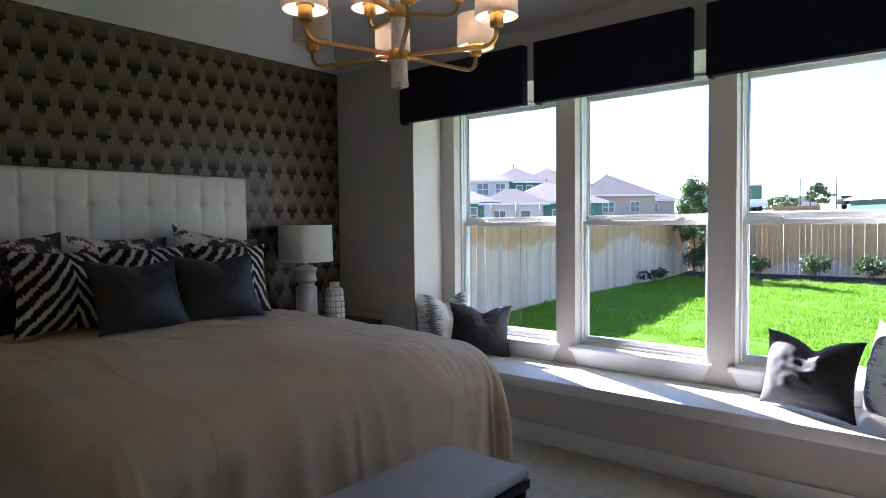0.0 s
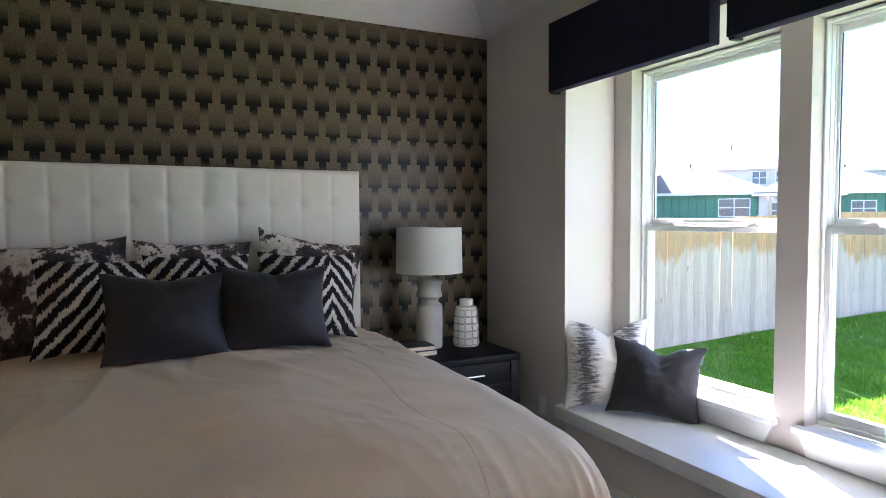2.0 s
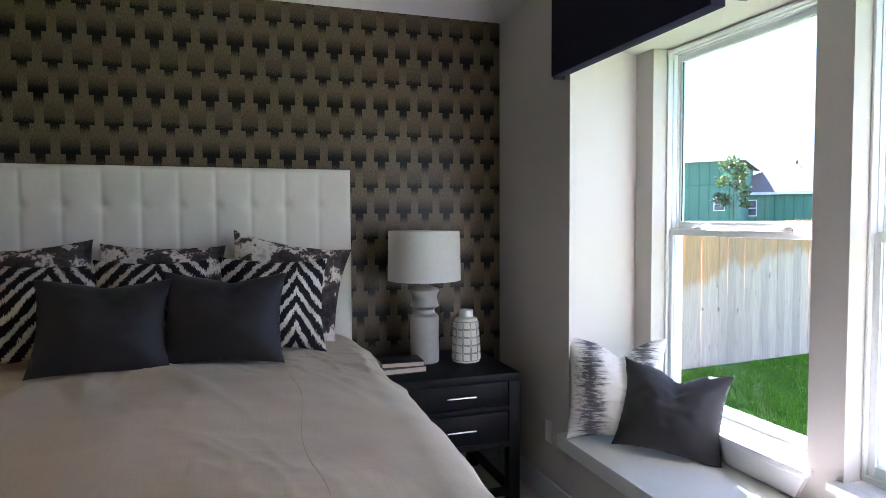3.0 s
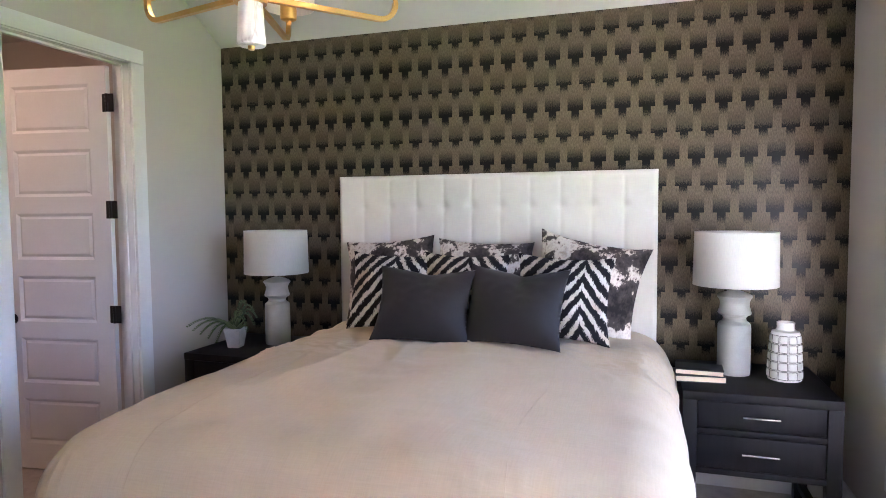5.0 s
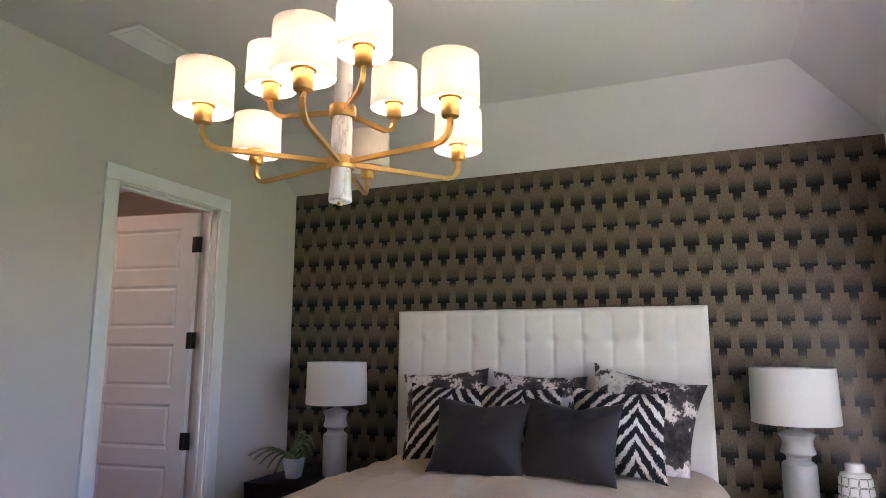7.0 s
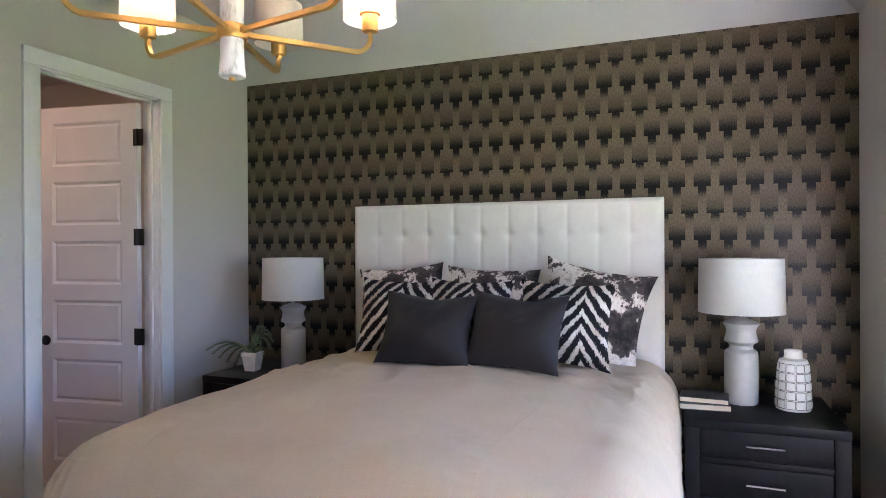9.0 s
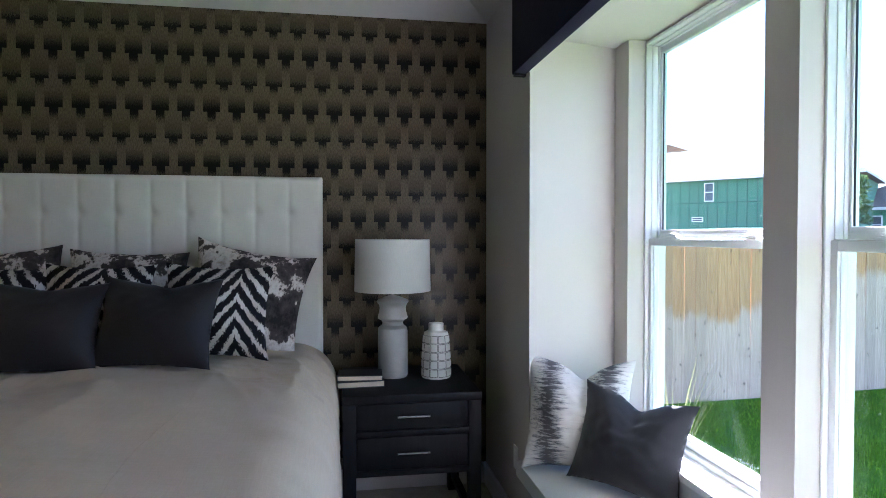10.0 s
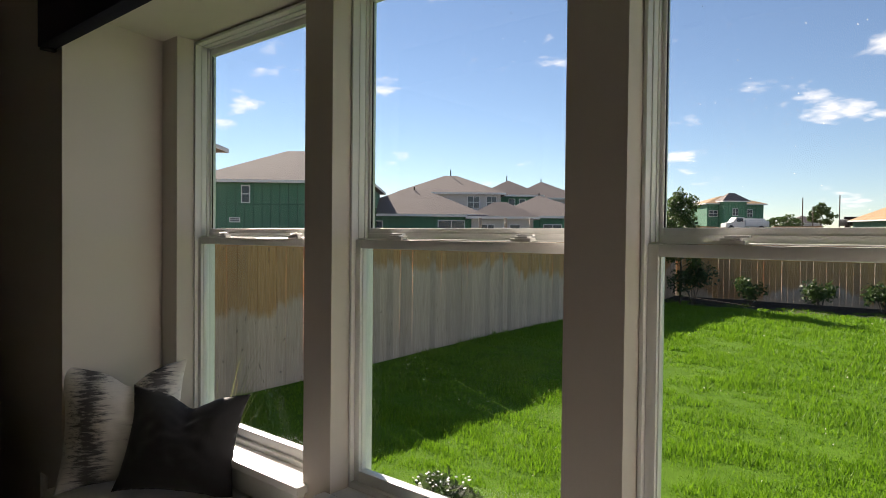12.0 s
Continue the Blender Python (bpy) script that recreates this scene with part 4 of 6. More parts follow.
def chandelier():
    """Nine arms in two tiers round a marble stem."""
    cx, cy = 2.553, -1.880
    c = thing("chandelier", pose(cx, cy, H_HIGH), "brass and marble chandelier with nine lit white drum shades", "chandelier")
    o = H_HIGH - 0.016      # the whole fitting hangs this much higher

    def rel(bm):
        bmesh.ops.translate(bm, verts=bm.verts, vec=(0, 0, -o))
        return bm

    part("finial_stem", rel(lathe([(0, 1.940), (0.030, 1.940), (0.033, 1.944), (0.030, 1.98), (0.0275, 2.035), (0, 2.035)], 24)), M_MARBLE, c, "white veined marble")
    part("finial", rel(lathe([(0, 1.930), (0.007, 1.931), (0.008, 1.9395), (0, 1.9395)], 12)), M_BRASS, c)
    part("middle_stem", rel(lathe([(0.0275, 2.067), (0.029, 2.11), (0.029, 2.15), (0.0275, 2.183)], 24)), M_MARBLE, c, "white veined marble")
    part("upper_stem", rel(lathe([(0.0265, 2.217), (0.026, 2.32), (0.024, 2.42), (0, 2.42)], 24)), M_MARBLE, c, "white veined marble")
    for z in (2.051, 2.200):
        part("collar", rel(lathe([(0, z - 0.017), (0.036, z - 0.017), (0.038, z - 0.012), (0.038, z + 0.012), (0.036, z + 0.017), (0, z + 0.017)], 28)), M_BRASS, c)
    part("rod", rel(lathe([(0, 2.421), (0.009, 2.421), (0.009, 3.008), (0, 3.008)], 14)), M_BRASS, c)
    part("canopy", rel(lathe([(0, 3.033), (0.068, 3.033), (0.070, 3.024), (0.062, 3.010), (0.02, 3.004), (0, 3.004)], 32)), M_BRASS, c)
    tiers = [(18 + 60 * k, 0.366, 2.051, 2.105) for k in range(6)] + [(45 + 120 * k, 0.215, 2.200, 2.245) for k in range(3)]
    for deg, R, zr, zc in tiers:
        a = radians(deg)
        dx, dy = math.cos(a), math.sin(a)
        rb = 0.045
        pts = [(0.034 * dx, 0.034 * dy, zr - o), ((R - rb) * dx, (R - rb) * dy, zr - 0.004 - o)]
        for k in range(1, 7):
            t = math.pi / 2 * k / 6
            rr = R - rb + rb * math.sin(t)
            pts.append((rr * dx, rr * dy, zr - 0.004 + rb * (1 - math.cos(t)) - o))
        pts.append((R * dx, R * dy, zc - o))
        arm = part("arm", tube(pts, 0.0062, square=True), M_BRASS, c)
        cup = lathe([(0, zc), (0.012, zc), (0.0215, zc + 0.004), (0.023, zc + 0.008), (0.023, zc + 0.048), (0.030, zc + 0.050), (0.030, zc + 0.054), (0, zc + 0.054)], 24)
        bmesh.ops.translate(cup, verts=cup.verts, vec=(R * dx, R * dy, -o))
        part("candle_cup", cup, M_BRASS, arm)
        z0, z1, r0 = zc + 0.036, zc + 0.158, 0.0725
        sh = lathe([(r0, z0), (r0 + 0.0012, z0 + 0.001), (r0 - 0.0008, z1), (r0 - 0.003, z1), (r0 - 0.0012, z0)], 40)
        bmesh.ops.translate(sh, verts=sh.verts, vec=(R * dx, R * dy, -o))
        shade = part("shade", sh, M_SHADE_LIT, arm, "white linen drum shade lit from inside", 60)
        sp = bmesh.new()
        for k in range(3):
            b = 2 * math.pi * k / 3 + a + 0.5
            q = tube([(R * dx, R * dy, z0 + 0.010 - o), (R * dx + r0 * 0.99 * math.cos(b), R * dy + r0 * 0.99 * math.sin(b), z0 + 0.004 - o)], 0.0013, 5)
            m2 = bpy.data.meshes.new("tmp"); q.to_mesh(m2); q.free(); sp.from_mesh(m2); bpy.data.meshes.remove(m2)
        part("spider", sp, M_BRASS, arm)
        lit = not (deg == 198)
        bulb = lathe([(0, zc + 0.055), (0.012, zc + 0.056), (0.014, zc + 0.072), (0.022, zc + 0.092), (0.022, zc + 0.108), (0.012, zc + 0.122), (0, zc + 0.125)], 16)
        bmesh.ops.translate(bulb, verts=bulb.verts, vec=(R * dx, R * dy, -o))
        part("bulb", bulb, M_BULB if lit else M_VASE, arm, "glowing warm bulb" if lit else "unlit bulb", 60)
    return c


chandelier()


def grid_vase():
    """White jar with five rows of raised tiles pressed between dark grooves."""
    v = thing("vase", pose(0.340, -0.335, NS_TOP), "white stoneware jar with a raised grid pattern", "vase")

    def rad(z):
        return 0.080 - 0.013 * (z / 0.235) ** 1.6

    prof = [(0, 0), (0.074, 0), (0.078, 0.004)] + [(rad(z) - 0.0015, z) for z in (0.012, 0.05, 0.10, 0.15, 0.20, 0.232)] + [(0.062, 0.243), (0.048, 0.248), (0.041, 0.252), (0.040, 0.268), (0.041, 0.288), (0.039, 0.290), (0.035, 0.287), (0.033, 0.255), (0.03, 0.24), (0, 0.235)]
    part("body", lathe(prof, 56), M_VASE, v)
    gr = bmesh.new()
    tiles = []
    for row in range(5):
        for k in range(11):
            a0, a1 = 2 * math.pi * (k + 0.10) / 11, 2 * math.pi * (k + 0.90) / 11
            z0, z1 = 0.014 + row * 0.0440, 0.014 + row * 0.0440 + 0.036
            for grow, lift, bm in ((0.0, 0.0024, None),):
                t = bmesh.new()
                o, i = [], []
                m = 6
                for j in range(m + 1):
                    a = a0 + (a1 - a0) * j / m
                    for z, lst in ((z0, o), (z1, i)):
                        r = rad(z)
                        lst.append((t.verts.new((r * math.cos(a) * 0.985, r * math.sin(a) * 0.985, z)), t.verts.new(((r + lift) * math.cos(a), (r + lift) * math.sin(a), z + (0.0025 if z == z0 else -0.0025)))))
                for j in range(m):
                    t.faces.new((o[j][1], o[j + 1][1], i[j + 1][1], i[j][1]))
                    t.faces.new((o[j][0], o[j + 1][0], o[j + 1][1], o[j][1]))
                    t.faces.new((i[j][0], i[j][1], i[j + 1][1], i[j + 1][0]))
                t.faces.new((o[0][0], o[0][1], i[0][1], i[0][0]))
                t.faces.new((o[m][0], i[m][0], i[m][1], o[m][1]))
                part("tile", t, M_VASE, v, smooth=30)
            # dark pressed line round each tile
            ln = []
            for j in range(7):
                a = a0 - 0.02 + (a1 - a0 + 0.04) * j / 6
                ln.append((a, z0 - 0.0015))
            for j in range(7):
                a = a1 + 0.02 - (a1 - a0 + 0.04) * j / 6
                ln.append((a, z1 + 0.0015))
            ln.append(ln[0])
            q = tube([((rad(z) - 0.0006) * math.cos(a), (rad(z) - 0.0006) * math.sin(a), z) for a, z in ln], 0.0013, 4, caps=False)
            m2 = bpy.data.meshes.new("tmp"); q.to_mesh(m2); q.free(); gr.from_mesh(m2); bpy.data.meshes.remove(m2)
    part("groove_line", gr, M_GROOVE, v, "dark pressed grooves")
    return v


grid_vase()


def book(x, y, z, turn, w, d, t, label):
    b = thing("book", pose(x, y, z, 0, 0, turn), label, "book", "stacked books")
    part("page_block", boxes(((-d / 2 + 0.004, -w / 2 + 0.003, 0.003), (d / 2 - 0.003, w / 2 - 0.003, t - 0.003))), M_PAPER, b, "tan page edges", None)
    part("cover", boxes(((-d / 2, -w / 2, 0), (d / 2, w / 2, 0.0025)), ((-d / 2, -w / 2, t - 0.0025), (d / 2, w / 2, t)), ((-d / 2, -w / 2, 0.0025), (-d / 2 + 0.003, w / 2, t - 0.0025)), bevel=0.0008), M_BOOK, b)


book(0.44, -0.745, NS_TOP, 4, 0.235, 0.17, 0.030, "closed book with a black cover lying on the nightstand")
book(0.43, -0.742, NS_TOP + 0.0305, -3, 0.225, 0.16, 0.026, "closed black book stacked on another book")


# ---------------------------------------------------------------- outside
def ground_z(x, y):
    """Lot level: low by the house, rising past the yard to a graded site."""
    r = math.hypot(x - 3.0, y)
    z = -0.52 + 0.21 * smoothstep(5.0, 12.0, r)
    if r > 21:
        z += min(r - 21, 85) * 0.040
    return z


def ground_material():
    m, nt, b = nodes_of("ground")
    pos = nt.nodes.new("ShaderNodeNewGeometry").outputs["Position"]
    sp = nt.nodes.new("ShaderNodeSeparateXYZ")
    nt.links.new(pos, sp.inputs[0])
    inside = math_node(nt, "MULTIPLY", math_node(nt, "GREATER_THAN", sp.outputs["X"], -3.12), math_node(nt, "LESS_THAN", sp.outputs["Y"], 18.2))
    n1 = noise_of(nt, 1.6, 6, 0.7, (1, 2.2, 1), pos)
    n2 = noise_of(nt, 40, 4, 0.7, None, pos)
    f = math_node(nt, "ADD", math_node(nt, "MULTIPLY", n1, 0.5), math_node(nt, "MULTIPLY", n2, 0.5))
    lawn = ramp_of(nt, f, [(0.3, (0.045, 0.110, 0.006)), (0.7, (0.110, 0.215, 0.014))])
    dirt = ramp_of(nt, f, [(0.3, (0.16, 0.125, 0.085)), (0.7, (0.30, 0.245, 0.175))])
    nt.links.new(mix_of(nt, inside, dirt, lawn), b.inputs["Base Color"])
    b.inputs["Roughness"].default_value = 1.0
    b.inputs["Specular IOR Level"].default_value = 0.1
    bump_of(nt, b, n2, 0.8, 0.02)
    return m


def fence_material(name, tide):
    """Cedar pickets: orange-brown at the top, bleached grey below an uneven tide line."""
    m, nt, b = nodes_of(name)
    pos = nt.nodes.new("ShaderNodeNewGeometry").outputs["Position"]
    oc = nt.nodes.new("ShaderNodeTexCoord").outputs["Object"]
    rnd = nt.nodes.new("ShaderNodeObjectInfo").outputs["Random"]
    sp = nt.nodes.new("ShaderNodeSeparateXYZ")
    nt.links.new(oc, sp.inputs[0])
    slow = noise_of(nt, 0.42, 2, 0.5, (1, 1, 0.0), pos)
    fast = noise_of(nt, 9.0, 3, 0.6, (1, 1, 0.3), pos)
    line = math_node(nt, "ADD", tide, math_node(nt, "MULTIPLY", math_node(nt, "SUBTRACT", slow, 0.5), 1.9))
    line = math_node(nt, "ADD", line, math_node(nt, "MULTIPLY", math_node(nt, "SUBTRACT", fast, 0.5), 0.35))
    line = math_node(nt, "ADD", line, math_node(nt, "MULTIPLY", math_node(nt, "SUBTRACT", rnd, 0.5), 0.16))
    above = math_node(nt, "SUBTRACT", sp.outputs["Z"], line)
    wet = ramp_of(nt, math_node(nt, "ADD", math_node(nt, "MULTIPLY", above, 2.2), 0.5), [(0.35, (0.0,) * 3), (0.65, (1.0,) * 3)])
    grain = noise_of(nt, 60, 4, 0.65, (1, 1, 0.06), pos)
    grey = ramp_of(nt, grain, [(0.3, (0.56, 0.390, 0.285)), (0.7, (0.80, 0.600, 0.460))])
    cedar = ramp_of(nt, grain, [(0.3, (0.46, 0.225, 0.090)), (0.7, (0.70, 0.400, 0.180))])
    col = mix_of(nt, wet, grey, cedar)
    col = mix_of(nt, math_node(nt, "MULTIPLY", rnd, 0.42), col, (0.20, 0.15, 0.12))
    knots = noise_of(nt, 16, 2, 0.5, (1, 1, 0.6), pos)
    col = mix_of(nt, ramp_of(nt, knots, [(0.70, (0.0,) * 3), (0.74, (0.7,) * 3)]), col, (0.10, 0.07, 0.05))
    nt.links.new(col, b.inputs["Base Color"])
    b.inputs["Roughness"].default_value = 0.9
    bump_of(nt, b, grain, 0.4, 0.003)
    return m


def leaf_material(name, dark, light, through_it=0.35):
    m, nt, b = nodes_of(name)
    r = nt.nodes.new("ShaderNodeNewGeometry").outputs["Random Per Island"]
    col = ramp_of(nt, r, [(0.0, dark), (1.0, light)])
    nt.links.new(col, b.inputs["Base Color"])
    b.inputs["Roughness"].default_value = 0.55
    tr = nt.nodes.new("ShaderNodeBsdfTranslucent")
    nt.links.new(col, tr.inputs["Color"])
    mx = nt.nodes.new("ShaderNodeMixShader")
    mx.inputs[0].default_value = through_it
    nt.links.new(b.outputs[0], mx.inputs[1])
    nt.links.new(tr.outputs[0], mx.inputs[2])
    nt.links.new(mx.outputs[0], nt.nodes["Material Output"].inputs["Surface"])
    return m


def sheathing_material():
    m, nt, b = nodes_of("green_sheathing")
    oc = nt.nodes.new("ShaderNodeTexCoord").outputs["Object"]
    br = nt.nodes.new("ShaderNodeTexBrick")
    br.offset = 0.0
    br.inputs["Scale"].default_value = 1.0
    br.inputs["Brick Width"].default_value, br.inputs["Row Height"].default_value, br.inputs["Mortar Size"].default_value = 0.61, 2.75, 0.035
    br.inputs["Color1"].default_value, br.inputs["Color2"].default_value, br.inputs["Mortar"].default_value = (0.055, 0.190, 0.115, 1), (0.068, 0.215, 0.130, 1), (0.02, 0.08, 0.05, 1)
    mp = nt.nodes.new("ShaderNodeMapping")
    mp.inputs["Rotation"].default_value = (radians(90), 0, 0)
    nt.links.new(oc, mp.inputs[0])
    nt.links.new(mp.outputs[0], br.inputs["Vector"])
    st = noise_of(nt, 1.5, 4, 0.6, (1, 1, 0.3), oc)
    nt.links.new(mix_of(nt, math_node(nt, "MULTIPLY", st, 0.4), br.outputs["Color"], (0.07, 0.15, 0.10)), b.inputs["Base Color"])
    b.inputs["Roughness"].default_value = 0.7
    return m


M_GROUND = ground_material()
M_FENCE = fence_material("cedar_fence", 1.27)
M_FENCE_BACK = fence_material("cedar_fence_back", 0.35)
M_LEAF = leaf_material("shrub_leaves", (0.030, 0.060, 0.014), (0.095, 0.150, 0.038))
M_LEAF_DARK = leaf_material("dark_leaves", (0.016, 0.036, 0.012), (0.050, 0.085, 0.026), 0.25)
M_GRASS = leaf_material("grass_blades", (0.095, 0.215, 0.008), (0.205, 0.375, 0.020), 0.45)
M_REED = leaf_material("reed_blades", (0.16, 0.17, 0.06), (0.36, 0.34, 0.17))
M_SUCCULENT = leaf_material("succulent_leaves", (0.06, 0.10, 0.045), (0.24, 0.30, 0.13), 0.2)
M_BARK = grained("bark", (0.07, 0.05, 0.035), (0.16, 0.12, 0.09), 0.9, 10, 60, 0.6, 0.01)
M_MULCH = grained("dark_mulch", (0.010, 0.008, 0.007), (0.045, 0.034, 0.026), 1.0, 12, 50, 0.9, 0.03)
M_ROOF = grained("asphalt_shingles", (0.160, 0.122, 0.109), (0.232, 0.180, 0.160), 0.9, 2.0, 14, 0.4, 0.02, stretch=(1, 1, 3))
M_SHEATH = sheathing_material()
M_STUCCO = grained("pale_siding", (0.50, 0.48, 0.45), (0.58, 0.56, 0.53), 0.8, 1.0, 12, 0.2, 0.01)
M_TAN = grained("tan_brick", (0.34, 0.27, 0.20), (0.44, 0.36, 0.28), 0.85, 2.0, 20, 0.3, 0.01)
M_DECK = grained("roof_decking", (0.30, 0.18, 0.085), (0.42, 0.265, 0.13), 0.8, 1.0, 10, 0.2, 0.01)
M_FARGLASS = plain("far_window_glass", (0.05, 0.065, 0.08), 0.15)
M_WHITEPAINT = plain("white_paint", (0.72, 0.72, 0.71), 0.5)


def merged(*bms):
    out = bmesh.new()
    for q in bms:
        tmp = bpy.data.meshes.new("tmp")
        q.to_mesh(tmp)
        q.free()
        out.from_mesh(tmp)
        bpy.data.meshes.remove(tmp)
    return out


def soup(name, verts, faces, material, parent=None, label=""):
    me = bpy.data.meshes.new(name)
    me.from_pydata([tuple(v) for v in verts], [], faces)
    me.materials.append(material)
    ob = new(name, me)
    if parent is not None:
        ob.parent = parent
    if label:
        ob["label"] = label
    return ob


def ground_sheet():
    bm = bmesh.new()
    radii = [0.0] + [0.8 * 1.085 ** k for k in range(90)]
    radii = [r for r in radii if r < 900] + [1500, 3000]
    n = 96
    rings = []
    for r in radii:
        if r == 0:
            rings.append([bm.verts.new((3.0, 3.0, ground_z(3.0, 3.0)))])
        else:
            rings.append([bm.verts.new((3 + r * math.cos(2 * math.pi * k / n), 3 + r * math.sin(2 * math.pi * k / n), ground_z(3 + r * math.cos(2 * math.pi * k / n), 3 + r * math.sin(2 * math.pi * k / n)))) for k in range(n)])
    for a, b in zip(rings, rings[1:]):
        for k in range(n):
            k2 = (k + 1) % n
            bm.faces.new((a[0], b[k], b[k2]) if len(a) == 1 else (a[k], b[k], b[k2], a[k2]))
    return bm


structure("ground", ground_sheet(), M_GROUND, "mown lawn inside the fence and bare graded earth beyond", "ground", 180)


def grass():
    """Blades over the lawn, thicker near the house."""
    rs = np.random.RandomState(4)
    verts, faces = [], []
    for k in range(250000):
        y = 1.0 + 16.2 * rs.rand() ** 1.7
        x = -3.0 + (6.0 + 0.45 * y) * rs.rand()
        if x > 1.5 + y * 0.62:
            continue
        patch = noise.noise(Vector((x * 0.9, y * 1.6, 2.0))) + 0.8 * noise.noise(Vector((x * 3.1, y * 5.0, 7.0)))
        if rs.rand() > 0.78 + 0.9 * patch:
            continue
        z = ground_z(x, y)
        h = (0.022 + 0.030 * rs.rand() + 0.0012 * y) * max(0.4, 1.0 + 1.1 * patch)
        w = 0.0035 + 0.0008 * y
        a = rs.rand() * 6.283
        c, s = math.cos(a), math.sin(a)
        lx, ly = (rs.rand(2) - 0.5) * h * 1.2
        i = len(verts)
        verts += [(x - c * w, y - s * w, z - 0.01), (x + c * w, y + s * w, z - 0.01), (x + lx, y + ly, z + h)]
        faces.append((i, i + 1, i + 2))
    tagged(soup("grass", verts, faces, M_GRASS), "short bright green lawn grass", "grass", "", "stuff")


grass()


def leaf_cloud(rs, centre, radii, count, size, inner=0.35):
    verts, faces = [], []
    cx, cy, cz = centre
    for k in range(count):
        d = rs.normal(size=3)
        d /= np.linalg.norm(d)
        r = inner + (1 - inner) * rs.rand() ** 0.6
        lump = 0.82 + 0.3 * noise.noise(Vector(d * 2.3) + Vector((cx, cy, cz)))
        p = np.array([cx, cy, cz]) + d * np.array(radii) * r * lump
        a = rs.normal(size=3); a /= np.linalg.norm(a)
        b = np.cross(a, rs.normal(size=3)); b /= np.linalg.norm(b)
        s = size * (0.6 + 0.8 * rs.rand())
        i = len(verts)
        verts += [p - a * s, p + b * s * 0.45, p + a * s, p - b * s * 0.45]
        faces.append((i, i + 1, i + 2, i + 3))
    return verts, faces


def shrub(x, y, w, h, count, seed, material, label, flowers=0):
    rs = np.random.RandomState(seed)
    z = ground_z(x, y)
    s = thing("shrub", pose(x, y, z), label, "shrub", "shrubs along the fence")
    stems = bmesh.new()
    vs, fs = [], []
    for k in range(6):
        a, l = rs.rand() * 6.28, 0.3 + 0.6 * rs.rand()
        tip = (math.cos(a) * w * 0.4 * l, math.sin(a) * w * 0.4 * l, h * (0.5 + 0.45 * rs.rand()))
        q = tube([(0, 0, -0.02), (tip[0] * 0.4, tip[1] * 0.4, tip[2] * 0.5), tip], [0.012, 0.009, 0.004], 5)
        m2 = bpy.data.meshes.new("tmp"); q.to_mesh(m2); q.free(); stems.from_mesh(m2); bpy.data.meshes.remove(m2)
        v, f = leaf_cloud(rs, (tip[0], tip[1], tip[2] * 0.8), (w * 0.32, w * 0.32, h * 0.36), count // 6, 0.055, 0.1)
        o = len(vs)
        vs += v
        fs += [tuple(i + o for i in q4) for q4 in f]
    part("stems", stems, M_BARK, s)
    soup("leaves", vs, fs, material, s)
    if flowers:
        vs, fs = [], []
        for k in range(flowers):
            a, u = rs.rand() * 6.28, rs.rand() ** 0.5
            cx, cy, cz = math.cos(a) * w * 0.48 * u, math.sin(a) * w * 0.48 * u, h * (0.75 + 0.35 * rs.rand())
            i = len(vs)
            r = 0.010 + 0.006 * rs.rand()
            vs += [(cx, cy, cz + 0.004)] + [(cx + r * math.cos(j * 1.2566), cy + r * math.sin(j * 1.2566), cz + 0.012 * (rs.rand() - 0.3)) for j in range(5)]
            fs += [(i, i + 1 + j, i + 1 + (j + 1) % 5) for j in range(5)]
        soup("blossoms", vs, fs, M_WHITEPAINT, s, "small white blossoms")
    return s


for i, (x, w, h) in enumerate(((0.05, 0.85, 0.85), (1.65, 1.0, 0.82), (2.95, 1.0, 0.80), (4.2, 0.9, 0.75), (5.4, 1.0, 0.8), (6.6, 0.9, 0.75))):
    shrub(x - 0.75, 17.2, w, h, 620, 20 + i, M_LEAF, "leafy green shrub in the mulch bed by the fence")
shrub(-1.95, 16.3, 1.35, 1.15, 1000, 40, M_LEAF_DARK, "dark bushy shrub in the shaded fence corner")
shrub(-2.6, 13.9, 0.8, 0.5, 360, 41, M_LEAF_DARK, "small dark shrub in the shade of the fence")
shrub(0.70, 2.60, 0.55, 0.17, 420, 42, M_LEAF, "low plant with white blossoms by the house wall", 46)
shrub(0.25, 2.25, 0.45, 0.16, 300, 43, M_LEAF_DARK, "low dark plant with a few white blossoms", 14)
for i, (bx, by) in enumerate(((-9, 6.0), (-8, 3.2), (-10.5, 9.5))):
    shrub(bx, by, 1.3, 1.55, 560, 50 + i, M_LEAF, "young leafy bush behind the fence")


